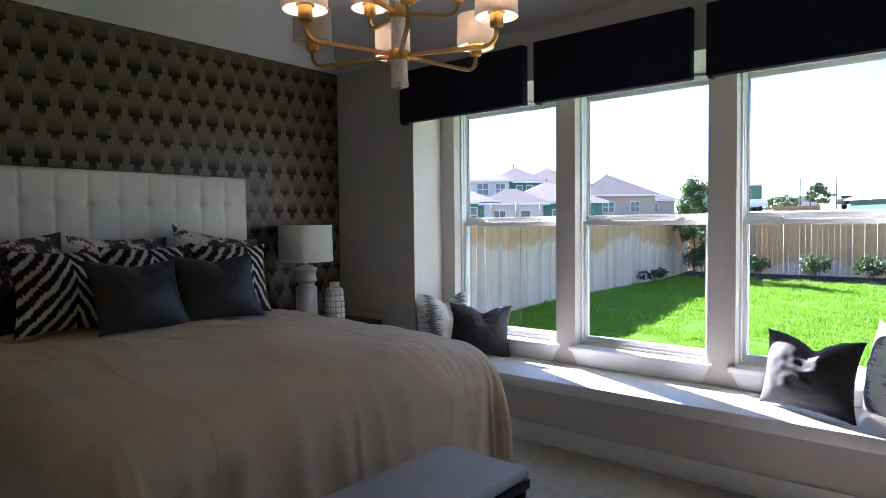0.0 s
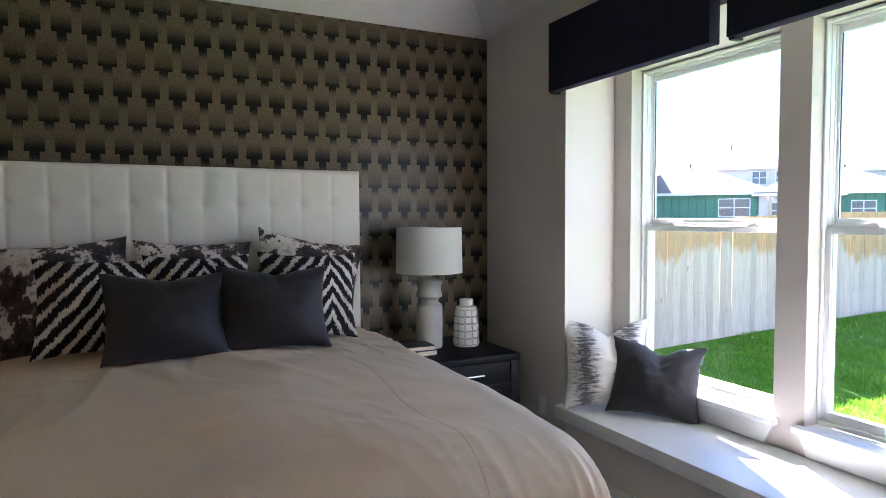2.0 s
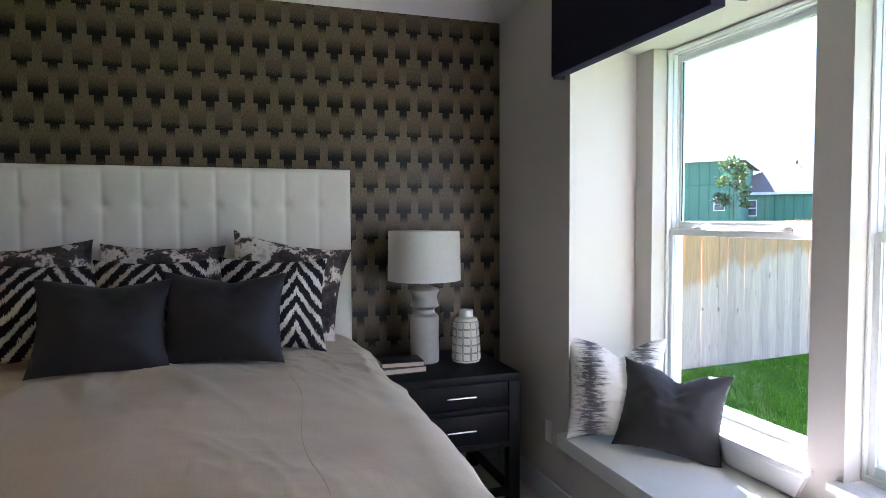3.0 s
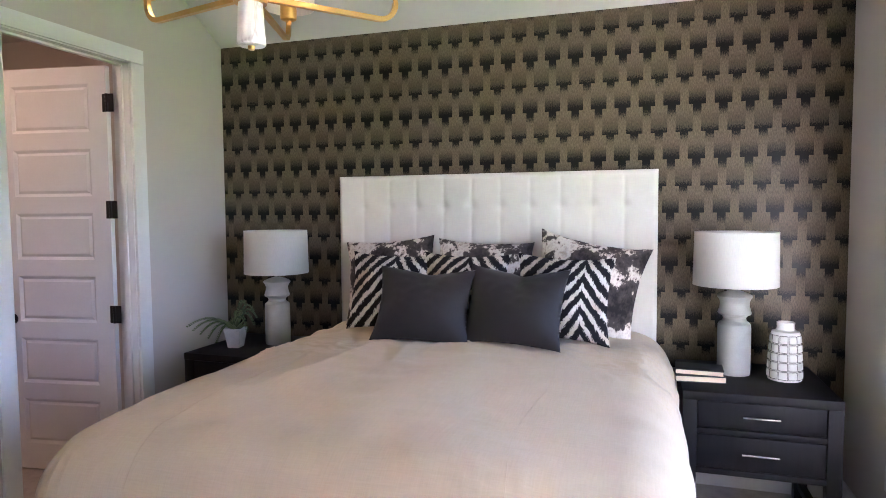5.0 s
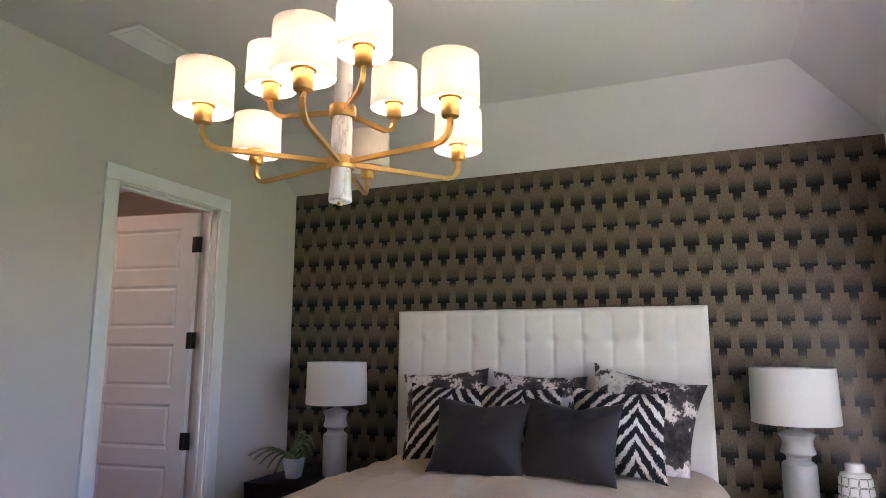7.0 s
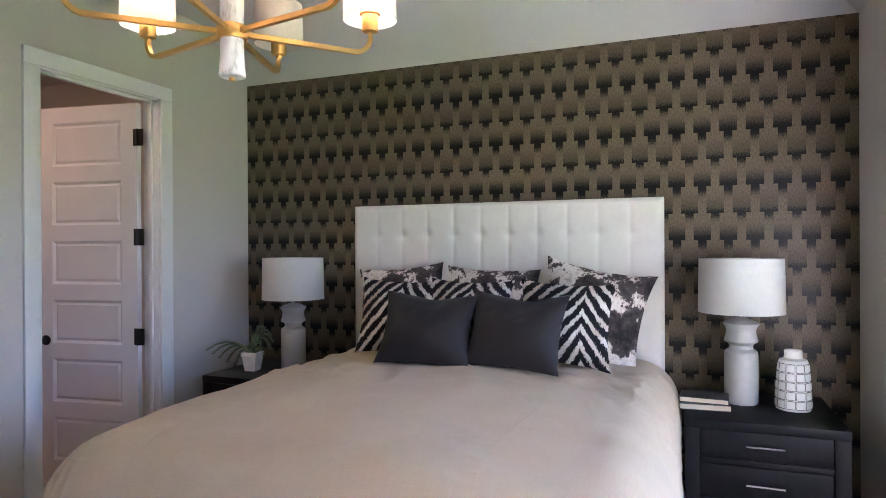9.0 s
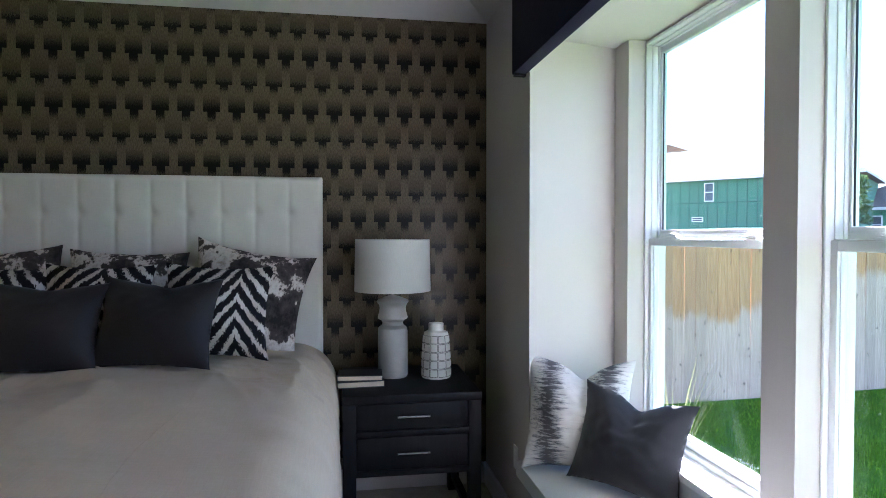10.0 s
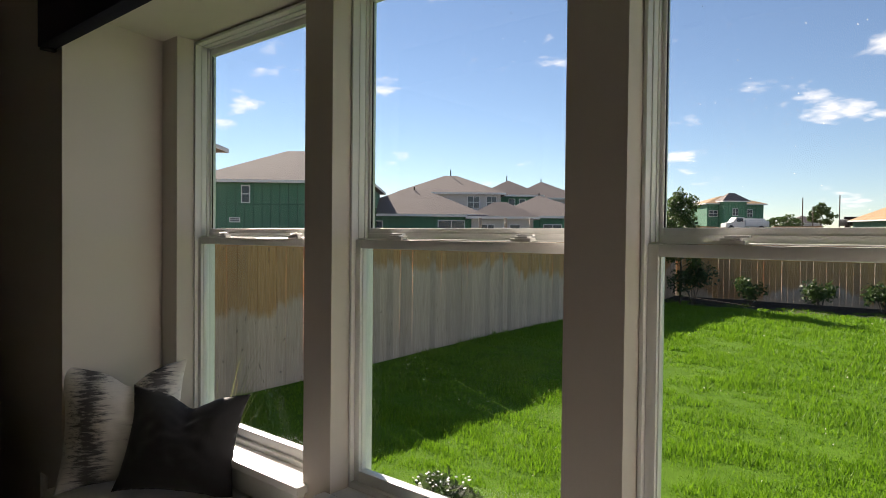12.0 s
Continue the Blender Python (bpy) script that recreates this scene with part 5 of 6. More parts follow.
def young_tree(x, y, h, r, seed, count, leaf, label, big=1.0):
    rs = np.random.RandomState(seed)
    z = ground_z(x, y)
    t = thing("tree", pose(x, y, z), label, "tree")
    pts = [(0, 0, -0.05), (0.02, 0.01, h * 0.3), (-0.02, 0.02, h * 0.6), (0.01, 0, h * 0.92)]
    trunk = tube(pts, [0.035 * h / 3, 0.028 * h / 3, 0.018 * h / 3, 0.006], 8)
    vs, fs = [], []
    for k in range(16):
        a = k * 2.4 + rs.rand()
        u = 0.36 + 0.6 * k / 16
        L = r * (0.95 - 0.75 * abs(u - 0.55) / 0.45) * (0.7 + 0.5 * rs.rand())
        b0 = (0, 0, h * u - 0.1)
        tip = (math.cos(a) * L, math.sin(a) * L, h * u + 0.12 * h * rs.rand())
        q = tube([b0, (tip[0] * 0.5, tip[1] * 0.5, (b0[2] + tip[2]) / 2 + 0.04), tip], [0.011 * h / 3, 0.008 * h / 3, 0.003], 5)
        m2 = bpy.data.meshes.new("tmp"); q.to_mesh(m2); q.free(); trunk.from_mesh(m2); bpy.data.meshes.remove(m2)
        v, f = leaf_cloud(rs, tuple(c * 0.8 for c in tip[:2]) + (tip[2],), (r * 0.42, r * 0.42, h * 0.12), count // 16, 0.065 * big * max(1, h / 4), 0.05)
        o = len(vs)
        vs += v
        fs += [tuple(i + o for i in q4) for q4 in f]
    part("trunk", trunk, M_BARK, t)
    soup("crown", vs, fs, leaf, t)
    return t


young_tree(-2.35, 16.45, 3.05, 0.66, 7, 4800, M_LEAF, "young tree with a dense narrow crown in the fence corner", 0.8)
tall = thing("ornamental_grass", pose(-0.65, 1.62, ground_z(-0.65, 1.62)), "tall arching pale ornamental grass by the house", "grass clump")
rs = np.random.RandomState(3)
vs, fs = [], []
for k in range(46):
    a, L, hh = rs.rand() * 6.28, 0.12 + 0.3 * rs.rand(), 0.7 + 0.65 * rs.rand()
    c, s = math.cos(a), math.sin(a)
    b0 = len(vs)
    for j in range(6):
        u = j / 5
        w = 0.006 * (1 - u * 0.85)
        px, py, pz = c * (0.05 + L * u * u), s * (0.05 + L * u * u), hh * (u - 0.12 * u * u)
        vs += [(px - s * w, py + c * w, pz), (px + s * w, py - c * w, pz)]
    fs += [(b0 + 2 * j, b0 + 2 * j + 1, b0 + 2 * j + 3, b0 + 2 * j + 2) for j in range(5)]
soup("blades", vs, fs, M_REED, tall)

# mulch bed along the far fence
mb = bmesh.new()
vs0, vs1 = [], []
for k in range(41):
    x = -3.05 + 14 * k / 40
    y = 16.35 + 0.08 * math.sin(k * 1.3)
    vs0.append(mb.verts.new((x, y, ground_z(x, y) + 0.008)))
    vs1.append(mb.verts.new((x, 18.1, ground_z(x, 18.1) + 0.10)))
for k in range(40):
    mb.faces.new((vs0[k], vs0[k + 1], vs1[k + 1], vs1[k]))
tagged(part("mulch_bed", mb, M_MULCH, None), "strip of dark mulch along the fence", "mulch bed", "", "structure")


def picket_mesh(h, w, material):
    """A dog-eared board, its foot at the origin, facing -y."""
    bm = bmesh.new()
    c = 0.022
    out = [(-w / 2, 0), (w / 2, 0), (w / 2, h - c), (w / 2 - c, h), (-w / 2 + c, h), (-w / 2, h - c)]
    f = [bm.verts.new((x, -0.008, z)) for x, z in out]
    b = [bm.verts.new((x, 0.008, z)) for x, z in out]
    bm.faces.new(f)
    bm.faces.new(list(reversed(b)))
    for k in range(6):
        bm.faces.new((f[k], b[k], b[(k + 1) % 6], f[(k + 1) % 6]))
    me = mesh_of("picket", bm)
    me.materials.append(material)
    return me


def fence(name, x0, y0, x1, y1, step, w, label, material, tall=1.955):
    fn = tagged(thing(name, pose(0, 0, 0), label, "fence"), kind="structure")
    me = picket_mesh(tall, w, material)
    L = math.hypot(x1 - x0, y1 - y0)
    a = math.atan2(y1 - y0, x1 - x0)
    rs = np.random.RandomState(int(L * 10))
    nx, ny = -math.sin(a), math.cos(a)
    n = int(L / step)
    for k in range(n):
        t = (k + 0.5) / n
        x, y = x0 + (x1 - x0) * t, y0 + (y1 - y0) * t
        p = new("picket", me)
        p.parent = fn
        p.matrix_basis = Matrix.Translation((x + nx * 0.005 * (rs.rand() - 0.5), y + ny * 0.005 * (rs.rand() - 0.5), ground_z(x, y) - 0.05 + 0.012 * rs.rand())) @ pose(0, 0, 0, (rs.rand() - 0.5) * 0.6, (rs.rand() - 0.5) * 0.6, math.degrees(a) + (rs.rand() - 0.5) * 1.5)
    for hz in (0.28, 0.92, 1.56):
        pts = [(x0 + (x1 - x0) * k / 12 + nx * 0.034, y0 + (y1 - y0) * k / 12 + ny * 0.034, ground_z(x0 + (x1 - x0) * k / 12, y0 + (y1 - y0) * k / 12) + hz) for k in range(13)]
        part("rail", tube(pts, 0.022, square=True), material, fn)
    for k in range(int(L / 2.4) + 1):
        t = min(1.0, k * 2.4 / L)
        x, y = x0 + (x1 - x0) * t + nx * 0.10, y0 + (y1 - y0) * t + ny * 0.10
        part("post", boxes(((x - 0.045, y - 0.045, ground_z(x, y) - 0.1), (x + 0.045, y + 0.045, ground_z(x, y) + 1.75)), bevel=0.004), material, fn)
    return fn


fence("fence_side", -3.10, -2.0, -3.10, 18.2, 0.1415, 0.1402, "weathered cedar picket fence along the side of the yard", M_FENCE)
fence("fence_back", -3.08, 18.25, 11.0, 18.25, 0.150, 0.1445, "cedar picket fence across the back of the yard", M_FENCE_BACK, 2.09)


def hip_roof(w, d, z0, z1, over=0.45):
    """A hip roof over a w by d plan, eaves at z0, ridge along the longer side."""
    W, Dp = w / 2 + over, d / 2 + over
    rl = (w - d) / 2 if w > d else 0.0
    rd = (d - w) / 2 if d > w else 0.0
    bm = bmesh.new()
    e = [bm.verts.new(v) for v in ((-W, -Dp, z0), (W, -Dp, z0), (W, Dp, z0), (-W, Dp, z0))]
    u = [bm.verts.new((v.co.x, v.co.y, z0 - 0.18)) for v in e]
    if w > d:
        r = [bm.verts.new((-rl, 0, z1)), bm.verts.new((rl, 0, z1))]
        for f in ((e[0], e[1], r[1], r[0]), (e[1], e[2], r[1]), (e[2], e[3], r[0], r[1]), (e[3], e[0], r[0])):
            bm.faces.new(f)
    else:
        r = [bm.verts.new((0, -rd, z1)), bm.verts.new((0, rd + 0.001, z1))]
        for f in ((e[0], e[1], r[0]), (e[1], e[2], r[1], r[0]), (e[2], e[3], r[1]), (e[3], e[0], r[0], r[1])):
            bm.faces.new(f)
    for k in range(4):
        bm.faces.new((e[k], u[k], u[(k + 1) % 4], e[(k + 1) % 4]))
    bm.faces.new(u)
    return bm


def fascia(w, d, z0, over):
    """White boards round the eaves, just proud of the roof's edge."""
    W, Dp, t = w / 2 + over, d / 2 + over, 0.03
    return boxes(((-W - t, -Dp - t, z0 - 0.20), (W + t, -Dp - 0.002, z0 - 0.01)), ((-W - t, Dp + 0.002, z0 - 0.20), (W + t, Dp + t, z0 - 0.01)),
                 ((-W - t, -Dp, z0 - 0.20), (-W - 0.002, Dp, z0 - 0.01)), ((W + 0.002, -Dp, z0 - 0.20), (W + t, Dp, z0 - 0.01)))


HOUSE_TURN = 40.5


def house(x, y, base, w, d, eave, ridge, wall, roof, label, windows=(), vents=(), turn=HOUSE_TURN, posts=(), over=0.45):
    """A house seen from its front (local -y): walls, hip roof, fascia, framed windows, roof pipes."""
    h = thing("house", pose(x, y, base, 0, 0, turn), label, "house", "houses past the fence")
    e, r = eave - base, ridge - base
    part("wall", boxes(((-w / 2, -d / 2, -1.5), (w / 2, d / 2, e - 0.17))), wall, h, smooth=None)
    part("roof", hip_roof(w, d, e, r, over), roof, h, "brown shingle roof" if roof is M_ROOF else "bare timber roof decking", None)
    part("fascia", fascia(w, d, e, over), M_WHITEPAINT, h, "white fascia boards", None)
    for wx, wz, ww, wh in windows:
        p = part("window", boxes(((wx - ww / 2, -d / 2 - 0.06, wz - base - wh / 2), (wx + ww / 2, -d / 2 - 0.002, wz - base + wh / 2)), bevel=0.01), M_WHITEPAINT, h, "white framed window", None)
        k = 2 if ww > 0.9 else 1
        for j in range(k):
            a0 = wx - ww / 2 + 0.07 + (ww - 0.07) / k * j
            a1 = a0 + (ww - 0.07) / k - 0.07
            for z0, z1 in ((wz - base - wh / 2 + 0.07, wz - base - 0.03), (wz - base + 0.03, wz - base + wh / 2 - 0.07)):
                part("pane", boxes(((a0, -d / 2 - 0.075, z0), (a1, -d / 2 - 0.0615, z1))), M_FARGLASS, p, smooth=None)
    for vx, vy, vh in vents:
        # stand the pipe on the roof plane
        W, Dp = w / 2 + 0.45, d / 2 + 0.45
        k = min((W - abs(vx)) , (Dp - abs(vy))) / min(W, Dp)
        zz = e + (r - e) * min(1, k)
        part("vent_pipe", lathe([(0, zz - 0.15), (0.06, zz - 0.15), (0.06, zz + vh), (0, zz + vh)], 8).copy(), M_BLACK, h)
    for px in posts:
        part("porch_post", boxes(((px - 0.12, -d / 2 - 1.5, -1.5), (px + 0.12, -d / 2 - 1.26, e - 0.17)), bevel=0.01), M_TAN, h)
    return h


EYE_X, EYE_Y = 3.69, -0.90      # a mark by the window from which the distant houses are laid out
AX, AY, RX, RY = -0.649, 0.761, 0.761, 0.649


def out_there(side, far):
    """A place so far ahead of the mark and so far to its side (metres per metre ahead)."""
    return EYE_X + far * (AX + RX * side), EYE_Y + far * (AY + RY * side)


# two-storey green house next door but one
hx, hy = out_there(-0.228, 48.5)
house(hx, hy, 0.9, 11.9, 10.4, 5.32, 8.05, M_SHEATH, M_ROOF, "unfinished two-storey house in green sheathing with a brown roof", ((-2.35, 4.35, 0.62, 1.25), (-3.1, 2.55, 0.75, 0.34), (4.9, 2.4, 0.7, 0.9)), ((0.2, -2.2, 0.8), (-0.8, -2.9, 0.7), (-3.6, -4.0, 0.2), (-3.2, -3.6, 0.2)))
hx, hy = out_there(-0.385, 66)
house(hx, hy, 1.5, 7.0, 8.0, 5.8, 7.6, M_STUCCO, M_ROOF, "distant pale house with a brown hip roof", ((2.2, 4.2, 0.9, 1.3),))
# long low wing and taller house behind it
hx, hy = out_there(-0.040, 55.2)
house(hx, hy, 0.6, 11.2, 9.2, 3.36, 5.66, M_SHEATH, M_ROOF, "low green-sheathed wing with a wide brown hip roof", ((-2.7, 2.2, 0.7, 1.2), (3.2, 2.2, 2.2, 1.4)), ((-1.9, -1.2, 0.8), (0.6, -2.6, 0.2), (1.3, -2.2, 0.2), (0.9, -3.4, 0.15), (-3.0, -2.9, 0.2)))
hx, hy = out_there(0.098, 52.4)
house(hx, hy, 0.6, 5.0, 4.0, 3.22, 4.5, M_STUCCO, M_ROOF, "low porch wing with brick posts", ((-1.2, 1.95, 1.1, 1.3), (1.0, 1.95, 0.9, 1.3)), (), posts=(-1.9, 0.1, 2.1))
hx, hy = out_there(0.018, 66)
house(hx, hy, 1.4, 9.8, 8.5, 5.95, 8.00, M_STUCCO, M_ROOF, "two-storey pale house with a brown hip roof", ((2.2, 5.0, 1.25, 1.25), (4.0, 5.0, 1.05, 1.25)), ((0.4, -0.6, 0.9), (-1.6, -2.0, 0.7), (-2.1, -2.6, 0.6), (2.4, -3.6, 0.2), (-3.0, -3.2, 0.2)))
hx, hy = out_there(0.108, 70)
house(hx, hy, 1.6, 6.0, 8.4, 6.05, 7.85, M_SHEATH, M_ROOF, "two-storey green-sheathed house with white windows", ((0.1, 4.9, 0.7, 1.5), (1.2, 4.9, 0.7, 1.5)), ((0.3, -1.0, 0.8),))
hx, hy = out_there(0.160, 57.5)
house(hx, hy, 0.9, 8.4, 8.6, 3.40, 5.45, M_SHEATH, M_ROOF, "low green-sheathed garage wing with a brown roof", ((0.5, 2.1, 1.6, 1.2),), ((-0.2, -1.0, 0.6),))
hx, hy = out_there(0.163, 74)
house(hx, hy, 1.7, 7.8, 8.0, 6.05, 8.2, M_STUCCO, M_ROOF, "two-storey pale house with a brown hip roof", ((1.6, 4.9, 1.2, 1.3),), ((-0.6, -1.0, 0.8), (-1.3, -1.6, 0.8)))
hx, hy = out_there(0.262, 72)
house(hx, hy, 1.6, 8.6, 9.0, 4.6, 7.2, M_TAN, M_ROOF, "tan brick house with a brown hip roof", ((-1.0, 3.2, 1.4, 1.2), (2.0, 3.2, 1.1, 1.2)), ((0.3, -0.8, 0.7),))
hx, hy = out_there(0.315, 78)
house(hx, hy, 1.8, 6.5, 8.0, 4.2, 6.0, M_TAN, M_ROOF, "tan house with a low brown roof", ((0.5, 3.2, 1.4, 1.1),))
# far green house with bare decking
hx, hy = out_there(0.460, 116)
house(hx, hy, 3.4, 10.2, 8.0, 8.15, 9.7, M_SHEATH, M_DECK, "far unfinished green house with a bare timber roof", ((-4.0, 6.3, 1.6, 1.2), (-0.8, 6.6, 0.9, 0.8), (2.6, 6.4, 1.0, 1.4)))
hx, hy = out_there(0.470, 111.5)
house(hx, hy, 3.4, 4.0, 3.0, 8.5, 10.0, M_SHEATH, M_ROOF, "far unfinished green gable wing", ((0.0, 6.5, 1.0, 1.3),))
hx, hy = out_there(0.768, 84)
house(hx, hy, 2.4, 11.0, 9.0, 4.5, 7.3, M_SHEATH, M_DECK, "unfinished green house with a bare timber roof", ())
hx, hy = out_there(0.585, 190)
house(hx, hy, 3.4, 8.0, 7.0, 7.0, 9.2, M_STUCCO, M_ROOF, "small distant grey house", ())
# neighbour's eave beyond the side fence
hx, hy = out_there(-0.487, 27.0)
house(hx, hy, 0.0, 3.0, 1.4, 5.55, 6.5, M_STUCCO, M_ROOF, "neighbouring pale house with a deep eave", (), over=1.7)


def pickup(x, y, z, turn, bed=None, label="white utility truck parked on the building site"):
    """A white utility truck on the building site."""
    t = thing("truck", pose(x, y, z, 0, 0, turn), label, "truck")
    cab = bmesh.new()
    prof = [(-3.6, 0.55), (-3.6, 1.25), (-2.4, 1.45), (-1.9, 2.25), (-0.5, 2.25), (-0.4, 0.55)]
    f = [cab.verts.new((x, -1.0, z)) for x, z in prof]
    g = [cab.verts.new((x, 1.0, z)) for x, z in prof]
    cab.faces.new(f); cab.faces.new(g)
    for k in range(6):
        cab.faces.new((f[k], f[(k + 1) % 6], g[(k + 1) % 6], g[k]))
    bmesh.ops.bevel(cab, geom=list(cab.edges), offset=0.08, segments=2, affect="EDGES")
    part("cab", cab, M_WHITEPAINT, t)
    part("side_window", boxes(((-1.85, -1.02, 1.5), (-0.75, -1.001, 2.1)), bevel=0.008), M_FARGLASS, t)
    part("bed", boxes(((-0.35, -1.05, 0.75), (3.6, 1.05, 1.7)), bevel=0.05), bed or M_WHITEPAINT, t)
    part("boom", boxes(((-0.2, -0.2, 1.72), (3.4, 0.2, 2.1)), bevel=0.05), bed or M_WHITEPAINT, t)
    for wx in (-2.7, 2.3):
        for s in (-1, 1):
            wh = lathe([(0, -0.13), (0.30, -0.13), (0.45, -0.10), (0.47, 0), (0.45, 0.10), (0.30, 0.13), (0, 0.13)], 20)
            w = part("wheel", wh, M_BLACK, t)
            w.matrix_basis = pose(wx, s * 0.95, 0.47, 90, 0, 0)
    return t


tx, ty = out_there(0.492, 104)
pickup(tx, ty, ground_z(tx, ty), HOUSE_TURN)
tx, ty = out_there(0.690, 92)
pickup(tx, ty, ground_z(tx, ty), HOUSE_TURN + 180, M_BLACK, "dump truck with a dark bed among the timber")
for i, (side, far, h, r) in enumerate(((0.545, 175, 5.0, 4.0), (0.565, 180, 5.5, 4.5), (0.530, 185, 4.5, 4.0), (0.60, 190, 5, 4), (0.614, 150, 7.0, 3.2), (0.510, 190, 4.5, 3.5), (-0.405, 58, 7.5, 2.2), (-0.124, 40, 4.5, 1.1))):
    tx, ty = out_there(side, far)
    young_tree(tx, ty, h, r, 60 + i, 900, M_LEAF, "distant scrubby tree past the building site" if far > 100 else "leafy tree between the houses", 4.0 if far > 100 else 1.8)
for side, far, h in ((0.585, 130, 7.5), (0.602, 135, 6.0), (0.645, 128, 8.0)):
    tx, ty = out_there(side, far)
    tagged(part("utility_pole", lathe([(0, -0.5), (0.13, -0.5), (0.10, h), (0, h)], 8), M_BARK, None, at=pose(tx, ty, ground_z(tx, ty))), "thin wooden utility pole", "utility pole", "utility poles")


def lumber_stack(x, y, n, seed):
    """Loose timber piled on the building site."""
    rs = np.random.RandomState(seed)
    t = thing("lumber_stack", pose(x, y, ground_z(x, y), 0, 0, HOUSE_TURN), "pile of pale framing timber on bare earth", "lumber", "timber piles")
    for k in range(n):
        w = 2.4 + 1.6 * rs.rand()
        b = part("plank", boxes(((-w / 2, -0.1, -0.04), (w / 2, 0.1, 0.06))), M_DECK, t, smooth=None)
        b.matrix_basis = pose((rs.rand() - 0.5) * 1.0, (rs.rand() - 0.5) * 0.9, 0.05 + 0.11 * (k // 4), 0, (rs.rand() - 0.5) * 5, (rs.rand() - 0.5) * 24)
    return t


for i, (side, far) in enumerate(((0.405, 92), (0.430, 95), (0.560, 92), (0.578, 97), (0.600, 93))):
    tx, ty = out_there(side, far)
    lumber_stack(tx, ty, 22, 80 + i)


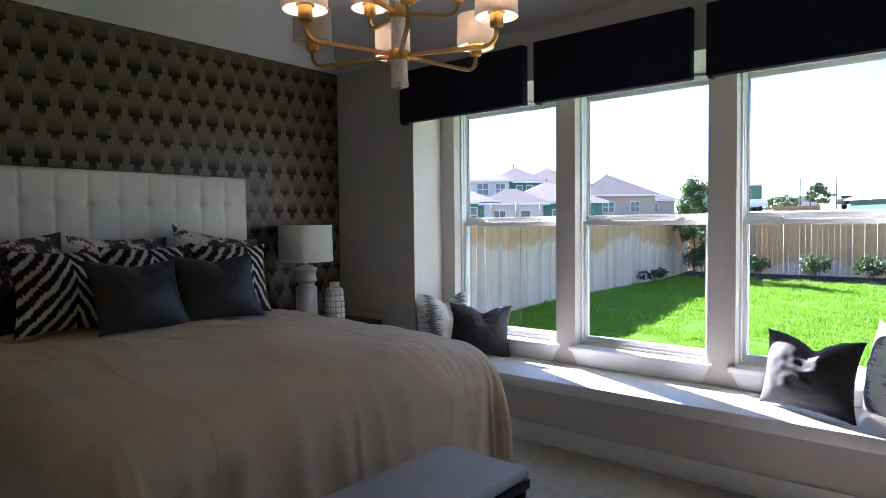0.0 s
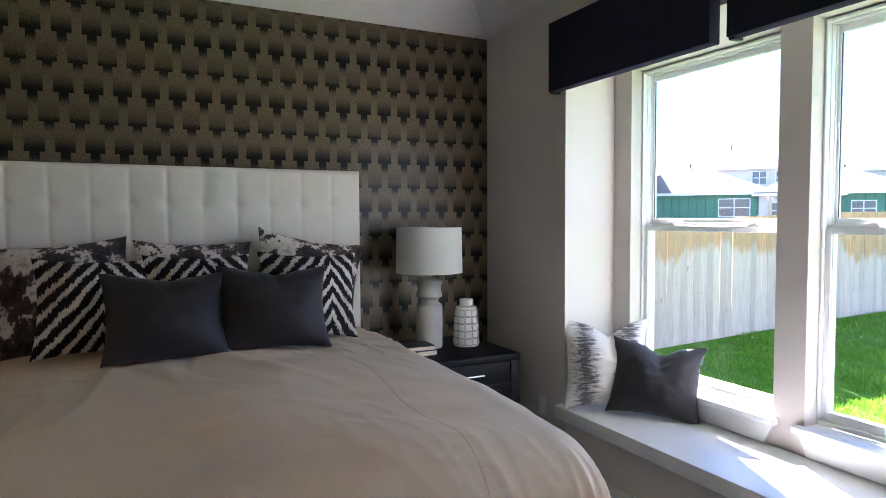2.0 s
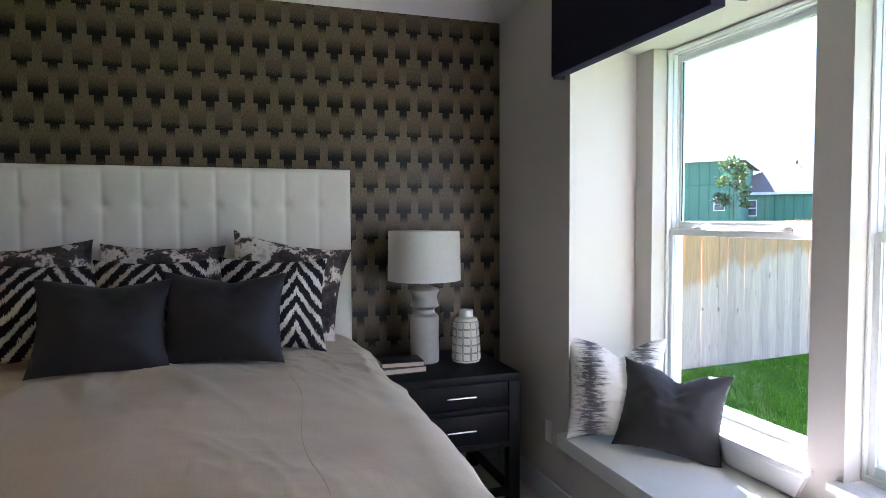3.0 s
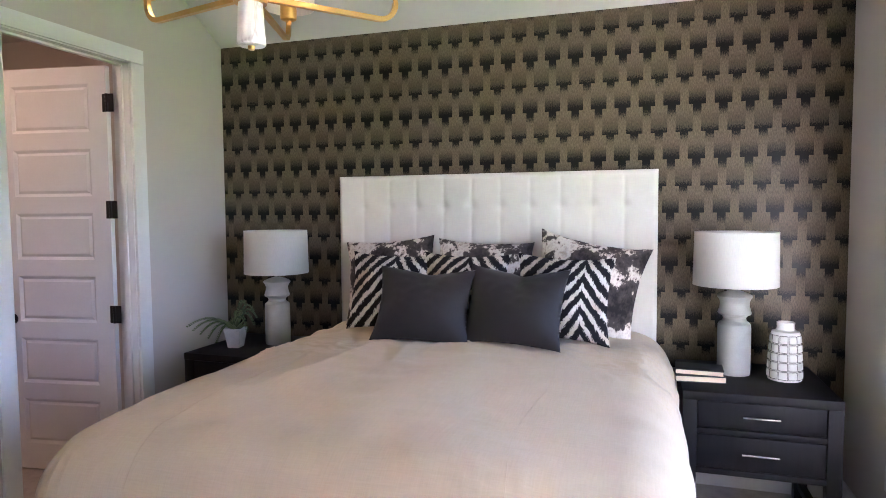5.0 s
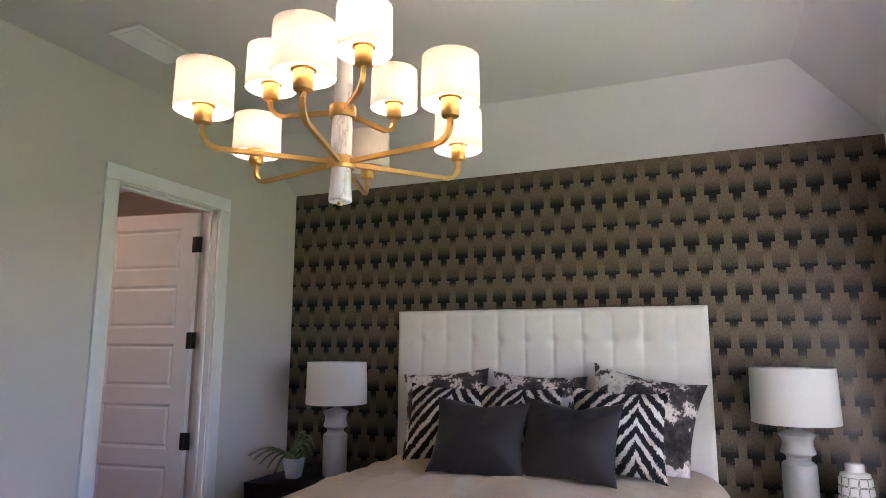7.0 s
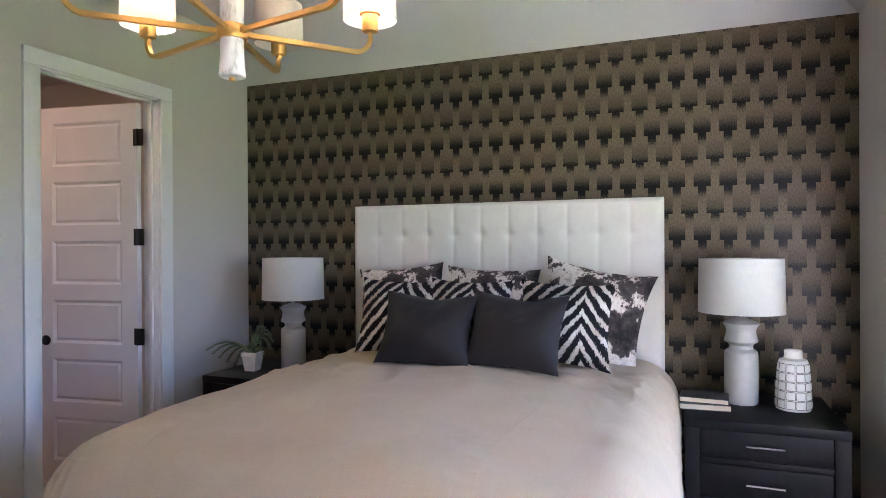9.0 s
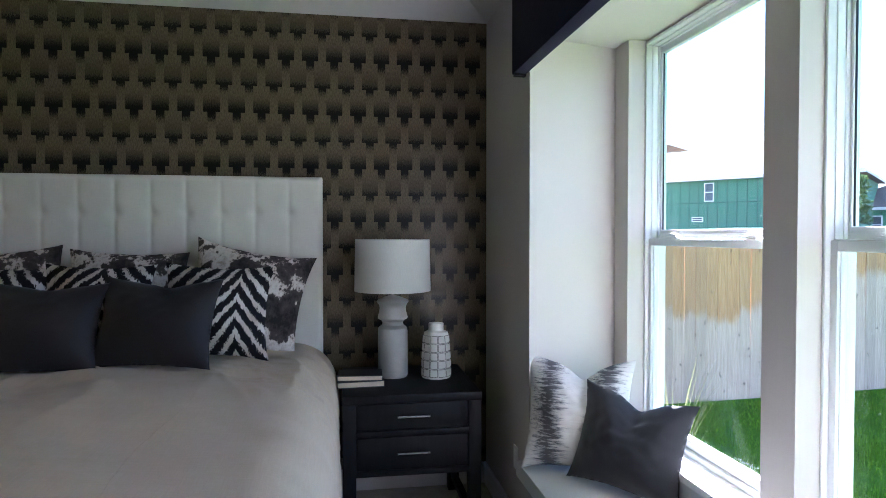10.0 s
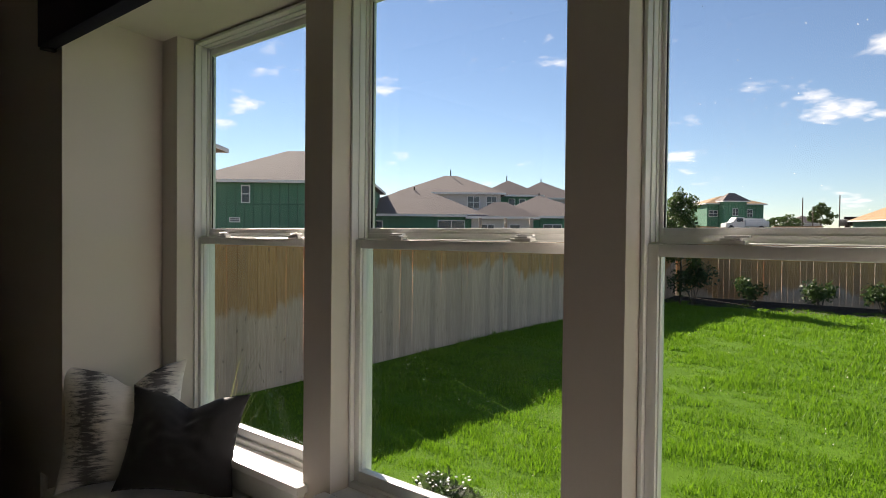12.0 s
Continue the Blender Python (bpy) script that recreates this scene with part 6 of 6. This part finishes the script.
# ---------------------------------------------------------------- small things indoors
def potted_succulent(x, y):
    """Square tapered pot with a rosette, trailing sprigs and a grey-green tuft."""
    rs = np.random.RandomState(11)
    p = thing("potted_plant", pose(x, y, NS_TOP, 0, 0, 8), "succulent in a square white cement pot on the nightstand", "potted plant")
    bm = bmesh.new()
    rings = []
    for h, z in ((0.040, 0.0), (0.044, 0.004), (0.060, 0.098), (0.063, 0.102), (0.064, 0.122), (0.058, 0.124), (0.056, 0.112)):
        rings.append([bm.verts.new((sx * h * 0.84, sy * h * 0.84, z)) for sx, sy in ((-1, -1), (1, -1), (1, 1), (-1, 1))])
    for a, b in zip(rings, rings[1:]):
        for k in range(4):
            bm.faces.new((a[k], a[(k + 1) % 4], b[(k + 1) % 4], b[k]))
    bm.faces.new(rings[0]); bm.faces.new(rings[-1])
    part("pot", bm, M_STONE_POT, p, smooth=None)
    part("soil", boxes(((-0.045, -0.045, 0.108), (0.045, 0.045, 0.1155)), bevel=0.002), M_MULCH, p)
    vs, fs = [], []

    def leaf(base, d, length, width):
        d = np.array(d) / np.linalg.norm(d)
        s = np.cross(d, (0.1, 0.2, 1.0)); s /= np.linalg.norm(s)
        u = np.cross(s, d)
        i = len(vs)
        base = np.array(base)
        m = base + d * length * 0.45
        vs.extend([base, m + s * width, base + d * length + u * length * 0.12, m - s * width, m + u * width * 0.7])
        fs.extend([(i, i + 1, i + 4), (i + 1, i + 2, i + 4), (i + 2, i + 3, i + 4), (i + 3, i, i + 4)])

    for k in range(34):
        a, el = k * 2.399, 0.15 + 1.25 * k / 34
        leaf((0.012, 0.005, 0.118), (math.cos(a) * math.cos(el), math.sin(a) * math.cos(el), math.sin(el)), 0.088 - 0.02 * k / 34, 0.013)
    soup("rosette", vs, fs, M_SUCCULENT, p, "pale green succulent rosette")
    for nm, n, reach, rise, drop in (("sprig", 5, 0.235, 0.040, 0.03), ("sprig", 5, 0.13, 0.10, -0.03)):
        for j in range(n):
            vs, fs = [], []
            a = (-1.95 + 0.22 * j) if nm and reach > 0.2 else (1.2 + 0.5 * j)
            path = []
            for i in range(24):
                u = i / 23
                q = (math.cos(a) * reach * u * (0.8 + 0.1 * j), math.sin(a) * reach * u * (0.8 + 0.1 * j), 0.12 + (rise + 0.010 * j) * math.sin(u * 2.4) - (drop + 0.028 * (n - 1 - j)) * u * u)
                path.append(q)
                for s in (-1, 1):
                    leaf(q, (math.cos(a + s * 1.1), math.sin(a + s * 1.1), 0.35 + 0.5 * rs.rand()), 0.029 * (1 - 0.4 * u), 0.0068)
            sprig = soup(nm, vs, fs, M_SUCCULENT, p)
            part("stem", tube(path, 0.0013, 5), M_SUCCULENT, sprig)
    vs, fs = [], []
    for k in range(60):
        a, el = rs.rand() * 6.28, 0.7 + 0.8 * rs.rand()
        leaf((-0.02, -0.01, 0.118 + 0.07 * rs.rand()), (math.cos(a) * math.cos(el), math.sin(a) * math.cos(el), math.sin(el)), 0.05, 0.004)
    soup("tuft", vs, fs, M_SUCCULENT, p)
    return p


potted_succulent(0.455, -3.485)


def ceiling_vent():
    v = thing("ceiling_vent", pose(1.86, -3.42, H_HIGH), "white slatted air vent in the ceiling", "vent")
    W, L = 0.36, 0.20
    fr = boxes(((-W / 2, -L / 2, -0.010), (W / 2, -L / 2 + 0.028, -0.0005)), ((-W / 2, L / 2 - 0.028, -0.010), (W / 2, L / 2, -0.0005)), ((-W / 2, -L / 2 + 0.028, -0.010), (-W / 2 + 0.028, L / 2 - 0.028, -0.0005)), ((W / 2 - 0.028, -L / 2 + 0.028, -0.010), (W / 2, L / 2 - 0.028, -0.0005)), bevel=0.002)
    part("frame", fr, M_TRIM, v)
    part("backing", boxes(((-W / 2 + 0.029, -L / 2 + 0.029, -0.003), (W / 2 - 0.029, L / 2 - 0.029, -0.001))), M_GROOVE, v, smooth=None)
    for k in range(9):
        y = -L / 2 + 0.038 + k * (L - 0.076) / 8
        s = boxes(((-W / 2 + 0.03, -0.0042, -0.0012), (W / 2 - 0.03, 0.0042, 0.0)))
        sl = part("slat", s, M_TRIM, v, smooth=None)
        sl.matrix_basis = pose(0, y, -0.0085, 35, 0, 0)
    return v


ceiling_vent()
